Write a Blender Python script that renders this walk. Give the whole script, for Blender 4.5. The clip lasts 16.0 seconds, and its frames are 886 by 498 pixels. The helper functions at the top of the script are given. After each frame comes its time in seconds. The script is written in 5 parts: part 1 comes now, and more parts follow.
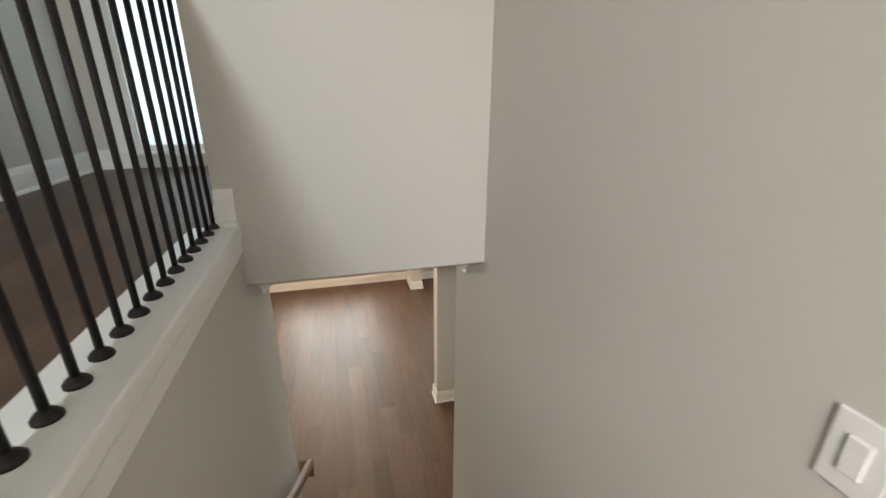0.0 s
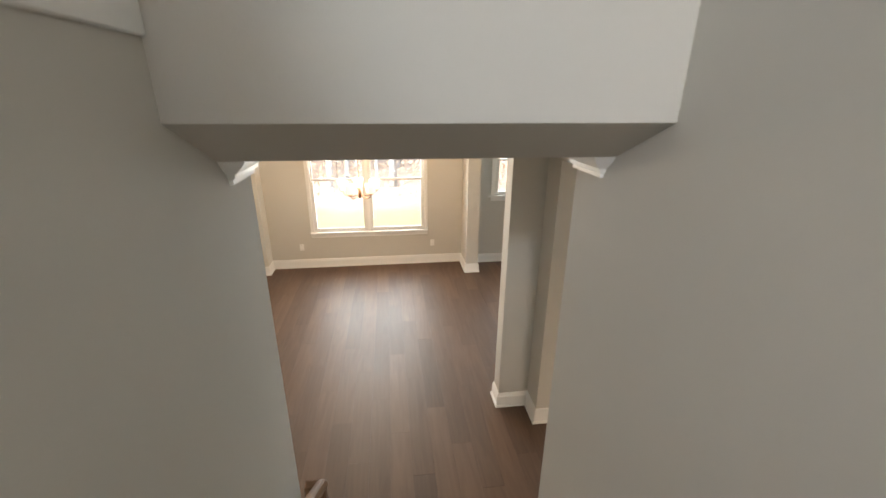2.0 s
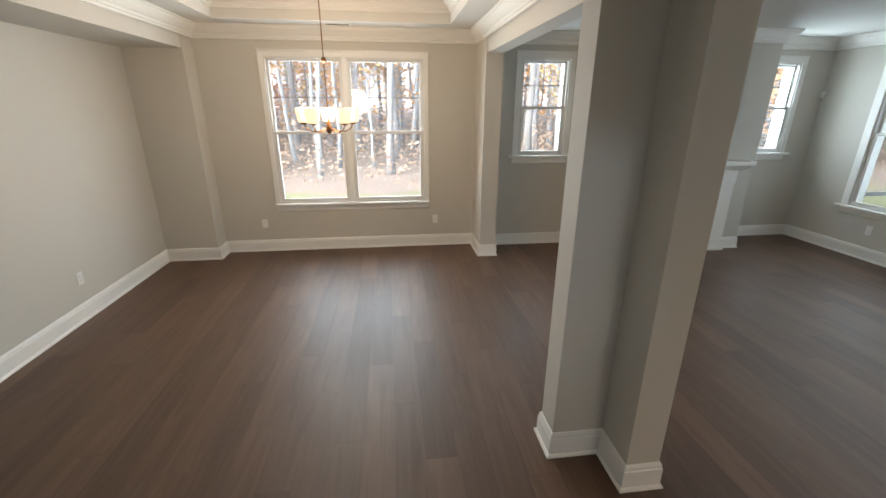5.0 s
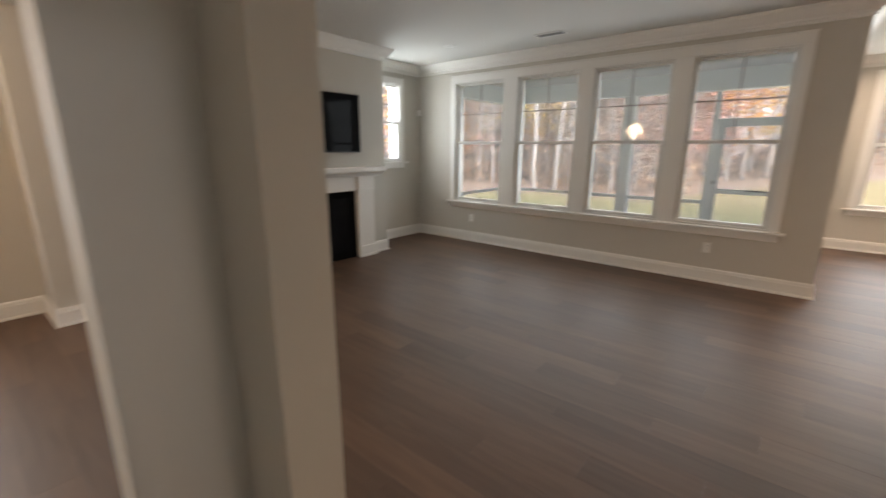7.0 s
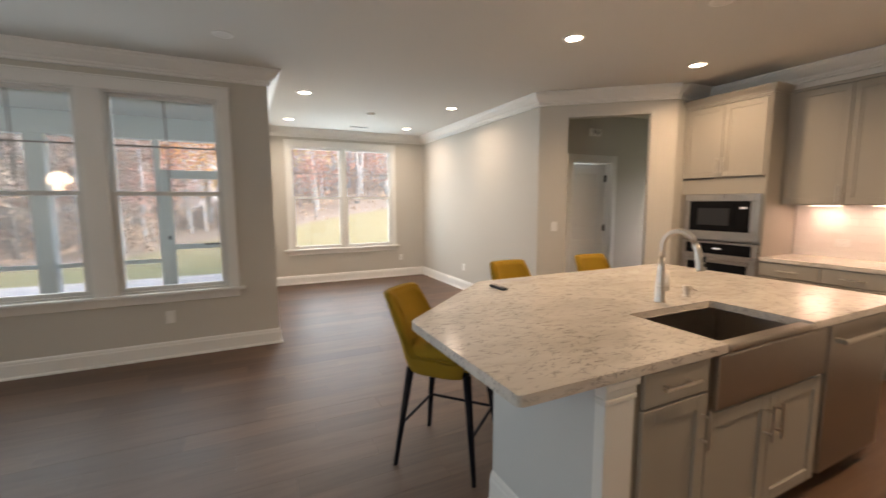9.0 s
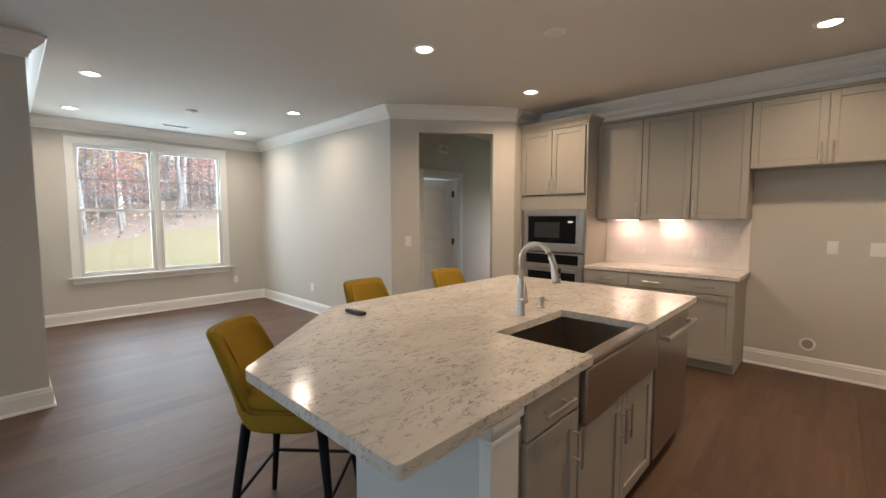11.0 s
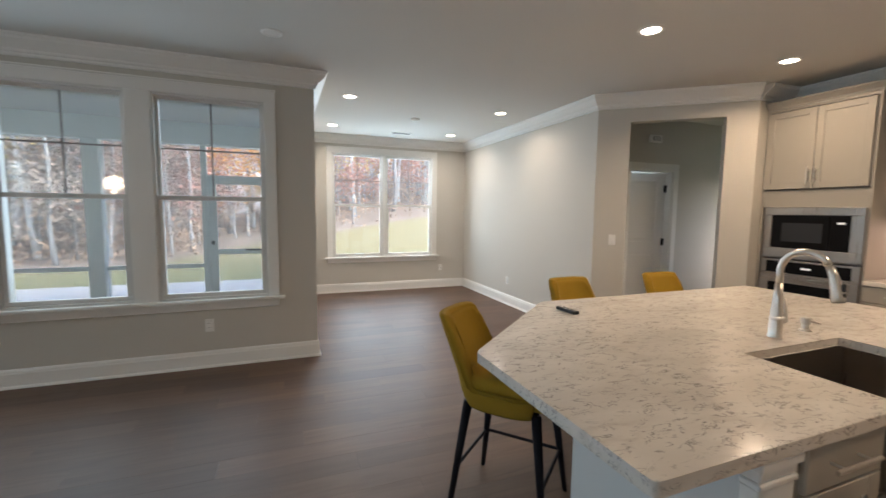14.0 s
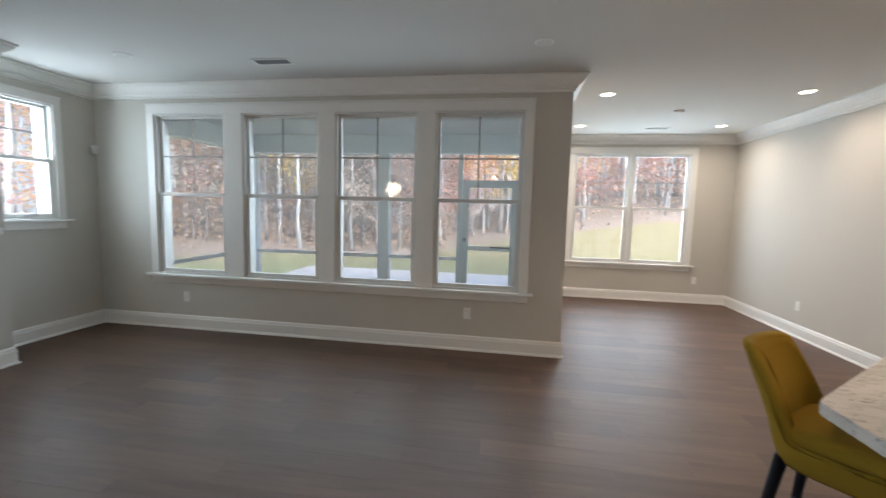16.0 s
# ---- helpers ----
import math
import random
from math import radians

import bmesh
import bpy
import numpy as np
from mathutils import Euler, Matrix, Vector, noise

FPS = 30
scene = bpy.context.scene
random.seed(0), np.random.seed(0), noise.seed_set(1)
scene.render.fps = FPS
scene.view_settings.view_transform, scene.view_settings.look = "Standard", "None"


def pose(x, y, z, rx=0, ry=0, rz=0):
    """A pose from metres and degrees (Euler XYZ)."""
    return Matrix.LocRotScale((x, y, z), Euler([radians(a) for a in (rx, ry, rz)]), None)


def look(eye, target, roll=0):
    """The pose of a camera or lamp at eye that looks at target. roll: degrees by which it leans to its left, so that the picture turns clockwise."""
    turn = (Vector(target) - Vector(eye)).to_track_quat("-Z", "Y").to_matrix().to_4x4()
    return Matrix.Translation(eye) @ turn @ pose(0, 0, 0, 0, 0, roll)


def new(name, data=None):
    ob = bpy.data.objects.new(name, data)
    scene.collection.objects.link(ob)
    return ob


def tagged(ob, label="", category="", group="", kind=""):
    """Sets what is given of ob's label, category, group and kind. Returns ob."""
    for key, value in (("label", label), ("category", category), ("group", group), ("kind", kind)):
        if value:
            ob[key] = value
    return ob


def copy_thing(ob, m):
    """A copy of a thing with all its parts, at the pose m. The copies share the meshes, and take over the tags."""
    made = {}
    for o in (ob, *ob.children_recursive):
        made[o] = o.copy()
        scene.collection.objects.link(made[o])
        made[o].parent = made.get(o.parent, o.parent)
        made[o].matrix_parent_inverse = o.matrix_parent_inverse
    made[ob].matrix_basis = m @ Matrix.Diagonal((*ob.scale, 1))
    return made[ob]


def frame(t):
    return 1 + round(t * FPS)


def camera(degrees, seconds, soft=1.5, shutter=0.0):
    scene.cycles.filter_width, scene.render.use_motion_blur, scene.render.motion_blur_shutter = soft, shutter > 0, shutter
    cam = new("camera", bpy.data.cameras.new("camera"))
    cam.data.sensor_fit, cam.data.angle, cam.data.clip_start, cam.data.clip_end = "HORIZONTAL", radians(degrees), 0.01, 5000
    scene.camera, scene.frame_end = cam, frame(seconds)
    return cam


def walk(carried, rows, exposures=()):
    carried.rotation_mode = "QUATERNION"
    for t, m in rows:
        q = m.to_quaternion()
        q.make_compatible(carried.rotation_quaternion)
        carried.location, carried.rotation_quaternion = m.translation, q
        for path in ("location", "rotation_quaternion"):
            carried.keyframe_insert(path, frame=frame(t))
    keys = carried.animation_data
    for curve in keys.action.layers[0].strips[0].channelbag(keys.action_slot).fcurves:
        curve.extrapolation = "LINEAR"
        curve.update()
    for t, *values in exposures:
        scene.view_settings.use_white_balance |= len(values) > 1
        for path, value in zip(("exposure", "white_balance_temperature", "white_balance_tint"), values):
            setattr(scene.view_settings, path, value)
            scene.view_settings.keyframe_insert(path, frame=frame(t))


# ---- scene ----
cam = camera(94.0, 16.0, shutter=0.4)
PATH = [
    (0, (0.237, 0.001, 3.62), (0.708, 1.817, 2.927), 0.2),
    (0.5, (0.226, 0.225, 3.435), (0.679, 2.043, 2.734), 0.3),
    (1, (0.236, 0.45, 3.227), (0.637, 2.281, 2.529), 0.4),
    (1.5, (0.247, 0.67, 3.055), (0.575, 2.517, 2.359), 0.5),
    (2, (0.260, 0.912, 2.886), (0.503, 2.769, 2.187), 0.34),
    (2.5, (0.29, 1.16, 2.702), (0.468, 3.028, 2.008), 0.2),
    (3, (0.286, 1.423, 2.518), (0.423, 3.288, 1.827), 0.25),
    (5.5, (0.461, 2.527, 1.697), (0.787, 4.396, 1.064), 0.1),
    (6, (0.565, 2.665, 1.550), (1.195, 4.466, 0.961), 0.33),
    (6.5, (0.794, 2.817, 1.535), (1.849, 4.405, 0.975), 0.78),
    (7, (1.046, 2.920, 1.462), (2.519, 4.118, 0.999), 0.33),
    (7.5, (1.292, 2.915, 1.458), (3.127, 3.656, 1.067), 0.24),
    (8, (1.586, 2.952, 1.478), (3.553, 3.097, 1.151), 0.2),
    (8.5, (1.759, 2.864, 1.461), (3.699, 2.461, 1.194), -0.1),
    (9, (1.894, 2.81, 1.459), (3.684, 1.947, 1.234), -0.2),
    (9.5, (1.978, 2.754, 1.441), (3.553, 1.536, 1.252), -0.3),
    (12, (2.221, 2.677, 1.454), (3.58, 1.218, 1.302), -0.0),
    (12.5, (2.243, 2.702, 1.456), (3.739, 1.384, 1.297), 0.1),
    (13, (2.25, 2.741, 1.46), (3.884, 1.6, 1.29), 0.2),
    (13.5, (2.238, 2.781, 1.461), (3.995, 1.842, 1.285), 0.5),
    (14, (2.223, 2.828, 1.457), (4.08, 2.109, 1.275), 0.7),
    (14.5, (2.198, 2.871, 1.457), (4.132, 2.395, 1.272), 0.8),
    (15, (2.202, 2.92, 1.463), (4.179, 2.689, 1.267), 1.0),
    (15.5, (2.227, 3.007, 1.472), (4.217, 3.037, 1.275), 1.3),
    (16, (2.266, 3.086, 1.465), (4.232, 3.396, 1.269), 1.5),
]
EXPOSURES = [(0, 2.76, 7450, 17), (3, 2.77, 7000, 17), (5.5, 2.05, 6350, 13), (6.2, 2.07, 6300, 13), (7, 2.08, 7400, 22), (9.5, 2.02, 6700, 17), (12, 1.87, 6100, 13), (14, 1.95, 6150, 14), (16, 1.97, 6300, 16)]
walk(cam, [(t, look(eye, target, roll)) for t, eye, target, roll in PATH], EXPOSURES)
# ---------------------------------------------------------------- light
world = bpy.data.worlds.new("overcast_sky")
scene.world = world
world.use_nodes = True
wn = world.node_tree.nodes
sky = wn.new("ShaderNodeTexSky")
sky.sky_type, sky.sun_disc = 'NISHITA', False
sky.sun_elevation, sky.sun_rotation = radians(39), radians(228)
sky.dust_density, sky.air_density, sky.ozone_density = 4.0, 1.0, 0.6
grey = wn.new("ShaderNodeHueSaturation")
grey.inputs["Saturation"].default_value = 1.0
wn["Background"].inputs["Strength"].default_value = 0.15
world.node_tree.links.new(sky.outputs[0], grey.inputs["Color"])
world.node_tree.links.new(grey.outputs[0], wn["Background"].inputs["Color"])

sun = new("sun", bpy.data.lights.new("sun", 'SUN'))
sun.data.energy, sun.data.angle, sun.data.color = 1.15, radians(80), (0.88, 0.95, 1.0)
sun.matrix_world = look((-22, -20, 24), (0, 0, 0))


def area_lamp(name, eye, target, w, h, watts, color, spread=180):
    ob = new(name, bpy.data.lights.new(name, 'AREA'))
    ob.data.shape, ob.data.size, ob.data.size_y = 'RECTANGLE', w, h
    ob.data.energy, ob.data.color, ob.data.spread = watts, color, radians(spread)
    ob.matrix_world = look(eye, target)
    return ob


DAY = (0.73, 0.89, 1.0)
WARM = (1.0, 0.735, 0.47)

# sky light standing in the window openings; landing and bedroom openings are unseen
for nm, e, tg, w, h, watts in (
        ("daylight_dining", (-0.08, 8.14, 1.6), (-0.08, 0, 1.1), 1.8, 1.7, 19),
        ("daylight_breakfast", (9.86, 1.1, 1.6), (0, 1.1, 1.0), 1.8, 1.7, 20),
        ("daylight_porch", (6.75, 5.0, 1.55), (0, 5.0, -0.4), 4.2, 1.7, 14.5),
        ("daylight_upper", (-1.0, 4.2, 4.1), (-1.0, 0, 3.9), 0.72, 1.9, 3.0),
        # unseen source, placed and sized to cast the handrail's shadow on the head wall
        ("daylight_landing", (-0.60, -2.74, 5.02), (0.2, 1.84, 3.5), 0.26, 0.30, 14.5),
        ("daylight_bedroom", (9.86, -2.4, 1.5), (6.0, -2.0, 1.2), 1.6, 1.7, 20),
        # added fill lamp to brighten the passage, no known window there
        ("fill_passage", (5.83, -4.12, 1.5), (5.83, 0, 1.3), 0.7, 1.1, 0.12),
        ("daylight_north_one", (2.39, 8.14, 1.84), (2.39, 0, 1.2), 0.6, 1.15, 4.5),
        ("daylight_north_two", (5.67, 8.14, 1.84), (5.67, 0, 1.2), 0.6, 1.15, 11)):
    area_lamp(nm, e, tg, w, h, watts, (0.68, 0.86, 1.0) if nm == "daylight_landing" else DAY, 150 if nm in ("daylight_porch", "daylight_dining") else 180)

# ---------------------------------------------------------------- materials


def mat(name, color, rough=0.6, metal=0.0, var=0.06, scale=3.0, fine=90.0, bump=0.08, rvar=0.08, spec=0.5, stretch=(1, 1, 1), rand=0.0, hue=None):
    """Colour that varies at a broad and a fine scale, with fine relief and uneven gloss."""
    m = bpy.data.materials.new(name)
    m.use_nodes = True
    n, l = m.node_tree.nodes, m.node_tree.links
    b = n["Principled BSDF"]
    tc = n.new("ShaderNodeTexCoord")
    mp = n.new("ShaderNodeMapping")
    mp.inputs["Scale"].default_value = stretch
    l.new(tc.outputs["Object"], mp.inputs["Vector"])
    big, small = n.new("ShaderNodeTexNoise"), n.new("ShaderNodeTexNoise")
    big.inputs["Scale"].default_value, small.inputs["Scale"].default_value = scale, fine
    big.inputs["Detail"].default_value, small.inputs["Detail"].default_value = 4, 3
    for t in (big, small):
        l.new(mp.outputs[0], t.inputs["Vector"])
    mix = n.new("ShaderNodeMixRGB")
    hi = hue or color
    mix.inputs[1].default_value = (*[c * (1 - var) for c in color], 1)
    mix.inputs[2].default_value = (*[min(1, c * (1 + var)) for c in hi], 1)
    add = n.new("ShaderNodeMath")
    add.operation = 'MULTIPLY_ADD'
    add.inputs[1].default_value, add.inputs[2].default_value = 0.5, 0.0
    l.new(small.outputs[0], add.inputs[0])
    add2 = n.new("ShaderNodeMath")
    add2.operation = 'MULTIPLY_ADD'
    add2.inputs[1].default_value = 0.6
    l.new(big.outputs[0], add2.inputs[0])
    l.new(add.outputs[0], add2.inputs[2])
    l.new(add2.outputs[0], mix.inputs[0])
    out = mix.outputs[0]
    if rand:
        info, geo = n.new("ShaderNodeObjectInfo"), n.new("ShaderNodeNewGeometry")
        sm = n.new("ShaderNodeMath")
        sm.operation = 'ADD'
        l.new(info.outputs["Random"], sm.inputs[0])
        l.new(geo.outputs["Random Per Island"], sm.inputs[1])
        fr = n.new("ShaderNodeMath")
        fr.operation = 'FRACT'
        l.new(sm.outputs[0], fr.inputs[0])
        rg = n.new("ShaderNodeMapRange")
        rg.inputs["To Min"].default_value, rg.inputs["To Max"].default_value = 1 - rand, 1 + rand
        l.new(fr.outputs[0], rg.inputs[0])
        mul = n.new("ShaderNodeVectorMath")
        mul.operation = 'SCALE'
        l.new(out, mul.inputs[0])
        l.new(rg.outputs[0], mul.inputs["Scale"])
        out = mul.outputs[0]
    l.new(out, b.inputs["Base Color"])
    rr = n.new("ShaderNodeMapRange")
    rr.inputs["To Min"].default_value, rr.inputs["To Max"].default_value = max(0.02, rough - rvar), min(1, rough + rvar)
    l.new(big.outputs[0], rr.inputs[0])
    l.new(rr.outputs[0], b.inputs["Roughness"])
    b.inputs["Metallic"].default_value = metal
    b.inputs["Specular IOR Level"].default_value = spec
    if bump:
        bp = n.new("ShaderNodeBump")
        bp.inputs["Strength"].default_value, bp.inputs["Distance"].default_value = bump, 0.004
        l.new(small.outputs[0], bp.inputs["Height"])
        l.new(bp.outputs[0], b.inputs["Normal"])
    return m


def glow(name, color, strength):
    m = bpy.data.materials.new(name)
    m.use_nodes = True
    b = m.node_tree.nodes["Principled BSDF"]
    b.inputs["Base Color"].default_value = (0.85, 0.82, 0.75, 1)
    b.inputs["Emission Color"].default_value = (*color, 1)
    b.inputs["Emission Strength"].default_value = strength
    return m


def clear_glass(name, tint=(0.97, 0.99, 0.98), gloss=1.0, haze_mix=0.0):
    m = bpy.data.materials.new(name)
    m.use_nodes = True
    n, l = m.node_tree.nodes, m.node_tree.links
    n.remove(n["Principled BSDF"])
    tr, gl, mx, lw = n.new("ShaderNodeBsdfTransparent"), n.new("ShaderNodeBsdfGlossy"), n.new("ShaderNodeMixShader"), n.new("ShaderNodeLayerWeight")
    tr.inputs[0].default_value = (*tint, 1)
    gl.inputs["Roughness"].default_value = 0.015
    pw, sc = n.new("ShaderNodeMath"), n.new("ShaderNodeMath")
    pw.operation, sc.operation = 'POWER', 'MULTIPLY_ADD'
    pw.inputs[1].default_value = 5.0
    sc.inputs[1].default_value, sc.inputs[2].default_value = 0.9 * gloss, 0.04 * gloss
    l.new(lw.outputs["Facing"], pw.inputs[0])
    l.new(pw.outputs[0], sc.inputs[0])
    l.new(sc.outputs[0], mx.inputs[0])
    l.new(tr.outputs[0], mx.inputs[1])
    l.new(gl.outputs[0], mx.inputs[2])
    l.new(mx.outputs[0], n["Material Output"].inputs[0])
    if haze_mix:
        # window glare put into the pane as a faint white translucent layer
        haze_lobe, veil = n.new("ShaderNodeBsdfTranslucent"), n.new("ShaderNodeMixShader")
        haze_lobe.inputs[0].default_value = (0.82, 0.84, 0.84, 1)
        veil.inputs[0].default_value = haze_mix
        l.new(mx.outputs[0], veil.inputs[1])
        l.new(haze_lobe.outputs[0], veil.inputs[2])
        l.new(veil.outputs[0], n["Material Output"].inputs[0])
    return m


def screen_mesh(name):
    """Fine grey insect screen: mostly see-through, a little pale."""
    m = clear_glass(name, (0.93, 0.94, 0.95), 0.0)
    n, l = m.node_tree.nodes, m.node_tree.links
    df, mx = n.new("ShaderNodeBsdfDiffuse"), n.new("ShaderNodeMixShader")
    df.inputs[0].default_value = (0.62, 0.65, 0.67, 1)
    mx.inputs[0].default_value = 0.16
    out = n["Material Output"].inputs[0]
    l.new(out.links[0].from_socket, mx.inputs[1])
    l.new(df.outputs[0], mx.inputs[2])
    l.new(mx.outputs[0], out)
    return m


def obscure_glass(name):
    m = bpy.data.materials.new(name)
    m.use_nodes = True
    n, l = m.node_tree.nodes, m.node_tree.links
    tr = n.new("ShaderNodeBsdfTranslucent")
    tr.inputs[0].default_value = (0.52, 0.58, 0.60, 1)
    mx = n.new("ShaderNodeMixShader")
    mx.inputs[0].default_value = 0.85
    l.new(n["Principled BSDF"].outputs[0], mx.inputs[1])
    l.new(tr.outputs[0], mx.inputs[2])
    l.new(mx.outputs[0], n["Material Output"].inputs[0])
    return m


def wood_floor(name):
    """Brown planks: long grain along y, tone set plank by plank."""
    m = bpy.data.materials.new(name)
    m.use_nodes = True
    n, l = m.node_tree.nodes, m.node_tree.links
    b = n["Principled BSDF"]
    geo, info = n.new("ShaderNodeNewGeometry"), n.new("ShaderNodeObjectInfo")
    sm = n.new("ShaderNodeMath")
    sm.operation = 'ADD'
    l.new(info.outputs["Random"], sm.inputs[0])
    l.new(geo.outputs["Random Per Island"], sm.inputs[1])
    fr = n.new("ShaderNodeMath")
    fr.operation = 'FRACT'
    l.new(sm.outputs[0], fr.inputs[0])
    off = n.new("ShaderNodeVectorMath")
    off.operation = 'SCALE'
    off.inputs[0].default_value = (3.1, 17.3, 5.7)
    l.new(fr.outputs[0], off.inputs["Scale"])
    pos = n.new("ShaderNodeVectorMath")
    pos.operation = 'ADD'
    l.new(geo.outputs["Position"], pos.inputs[0])
    l.new(off.outputs[0], pos.inputs[1])
    mp = n.new("ShaderNodeMapping")
    mp.inputs["Scale"].default_value = (17, 1.3, 10)
    l.new(pos.outputs[0], mp.inputs["Vector"])
    g1, g2, wide = n.new("ShaderNodeTexNoise"), n.new("ShaderNodeTexNoise"), n.new("ShaderNodeTexNoise")
    g1.inputs["Scale"].default_value, g1.inputs["Detail"].default_value, g1.inputs["Distortion"].default_value = 1.0, 6, 1.2
    g2.inputs["Scale"].default_value, g2.inputs["Detail"].default_value = 5.0, 4
    wide.inputs["Scale"].default_value, wide.inputs["Detail"].default_value = 0.9, 4
    l.new(mp.outputs[0], g1.inputs["Vector"])
    l.new(mp.outputs[0], g2.inputs["Vector"])
    l.new(geo.outputs["Position"], wide.inputs["Vector"])
    ramp = n.new("ShaderNodeValToRGB")
    cr = ramp.color_ramp
    cr.elements[0].position, cr.elements[0].color = 0.20, (0.086, 0.045, 0.028, 1)
    cr.elements[1].position, cr.elements[1].color = 0.85, (0.146, 0.083, 0.052, 1)
    e = cr.elements.new(0.5)
    e.color = (0.112, 0.064, 0.040, 1)
    l.new(g1.outputs[0], ramp.inputs[0])
    tone = n.new("ShaderNodeMapRange")
    tone.inputs["To Min"].default_value, tone.inputs["To Max"].default_value = 0.80, 1.20
    l.new(fr.outputs[0], tone.inputs[0])
    sc = n.new("ShaderNodeVectorMath")
    sc.operation = 'SCALE'
    l.new(ramp.outputs[0], sc.inputs[0])
    l.new(tone.outputs[0], sc.inputs["Scale"])
    fine = n.new("ShaderNodeMapRange")
    fine.inputs["To Min"].default_value, fine.inputs["To Max"].default_value = 0.92, 1.06
    l.new(g2.outputs[0], fine.inputs[0])
    sc2 = n.new("ShaderNodeVectorMath")
    sc2.operation = 'SCALE'
    l.new(sc.outputs[0], sc2.inputs[0])
    l.new(fine.outputs[0], sc2.inputs["Scale"])
    l.new(sc2.outputs[0], b.inputs["Base Color"])
    rr = n.new("ShaderNodeMapRange")
    rr.inputs["To Min"].default_value, rr.inputs["To Max"].default_value = 0.41, 0.56
    l.new(wide.outputs[0], rr.inputs[0])
    l.new(rr.outputs[0], b.inputs["Roughness"])
    bp = n.new("ShaderNodeBump")
    b.inputs["Specular IOR Level"].default_value = 0.47
    bp.inputs["Strength"].default_value, bp.inputs["Distance"].default_value = 0.15, 0.002
    l.new(g2.outputs[0], bp.inputs["Height"])
    l.new(bp.outputs[0], b.inputs["Normal"])
    return m


def quartz(name):
    """Pale polished quartz with short grey and tan flecks."""
    m = bpy.data.materials.new(name)
    m.use_nodes = True
    n, l = m.node_tree.nodes, m.node_tree.links
    b = n["Principled BSDF"]
    tc = n.new("ShaderNodeTexCoord")
    mp = n.new("ShaderNodeMapping")
    mp.inputs["Scale"].default_value, mp.inputs["Rotation"].default_value = (1.0, 0.45, 1), (0, 0, radians(28))
    l.new(tc.outputs["Object"], mp.inputs["Vector"])

    def nz(scale, detail, dist):
        t = n.new("ShaderNodeTexNoise")
        t.inputs["Scale"].default_value, t.inputs["Detail"].default_value, t.inputs["Distortion"].default_value = scale, detail, dist
        l.new(mp.outputs[0], t.inputs["Vector"])
        return t.outputs[0]

    def ramp(src, stops):
        r = n.new("ShaderNodeValToRGB")
        els = r.color_ramp.elements
        while len(els) < len(stops):
            els.new(0.5)
        for e, (p, c) in zip(els, stops):
            e.position, e.color = p, (c, c, c, 1)
        l.new(src, r.inputs[0])
        return r.outputs[0]

    def times(a, c):
        t = n.new("ShaderNodeMath")
        t.operation = 'MULTIPLY'
        l.new(a, t.inputs[0])
        l.new(c, t.inputs[1])
        return t.outputs[0]

    def blend(fac, under, over):
        x = n.new("ShaderNodeMixRGB")
        l.new(fac, x.inputs[0])
        if isinstance(under, tuple):
            x.inputs[1].default_value = (*under, 1)
        else:
            l.new(under, x.inputs[1])
        x.inputs[2].default_value = (*over, 1)
        return x.outputs[0]

    vein = ramp(nz(30, 4, 2.0), [(0.45, 0), (0.495, 1), (0.54, 0)])
    patch = times(ramp(nz(36, 3, 0.6), [(0.485, 0), (0.57, 1)]), ramp(nz(7, 2, 0.3), [(0.34, 0.45), (0.52, 1)]))
    tan = ramp(nz(24, 4, 1.0), [(0.5, 0), (0.72, 1)])
    cloud = ramp(nz(6, 4, 0.8), [(0.35, 0), (0.7, 1)])
    col = blend(cloud, (0.62, 0.575, 0.515), (0.73, 0.685, 0.62))
    col = blend(times(tan, ramp(nz(9, 2, 0), [(0.4, 0), (0.7, 0.7)])), col, (0.50, 0.44, 0.38))
    col = blend(times(vein, patch), col, (0.25, 0.23, 0.215))
    l.new(col, b.inputs["Base Color"])
    b.inputs["Roughness"].default_value = 0.15
    return m


PAINT = mat("greige_wall_paint", (0.56, 0.535, 0.485), 0.75, var=0.03, scale=1.6, fine=260, bump=0.10)
CEIL = mat("flat_ceiling_paint", (0.66, 0.645, 0.61), 0.9, var=0.02, scale=1.2, fine=200, bump=0.12)
TRIM = mat("white_semigloss_trim", (0.80, 0.79, 0.76), 0.38, var=0.02, scale=2, fine=60, bump=0.03)
# grid bars against the daylight: their backlit shade is put into this colour
MUNTIN = mat("backlit_shade_muntin", (0.26, 0.25, 0.235), 0.5, var=0.02, scale=4, fine=80, bump=0.0)
VINYL = mat("white_vinyl_window", (0.70, 0.69, 0.66), 0.42, var=0.015, scale=4, fine=80, bump=0.02)
# glare haze is built into both glasses, stronger on the porch side
GLASS = clear_glass("window_glass", haze_mix=0.024)
THIN_HAZE = clear_glass("hazed_window_glass", haze_mix=0.011)
FLOOR = wood_floor("brown_plank_floor")
JOINT = mat("dark_subfloor", (0.03, 0.022, 0.018), 0.8)
OAK = mat("stained_oak", (0.16, 0.085, 0.045), 0.35, var=0.25, scale=5, fine=70, stretch=(18, 1, 6), bump=0.12)
IRON = mat("oil_rubbed_iron", (0.012, 0.009, 0.009), 0.5, metal=0.0, spec=0.3, var=0.3, scale=12, bump=0.1)
CAB = mat("warm_grey_cabinet_paint", (0.35, 0.325, 0.28), 0.45, var=0.03, scale=3, fine=120, bump=0.05)
QUARTZ = quartz("flecked_quartz")
STEEL = mat("brushed_stainless_steel", (0.42, 0.385, 0.35), 0.30, metal=1.0, var=0.08, scale=3, fine=60, stretch=(40, 1, 1), bump=0.03)
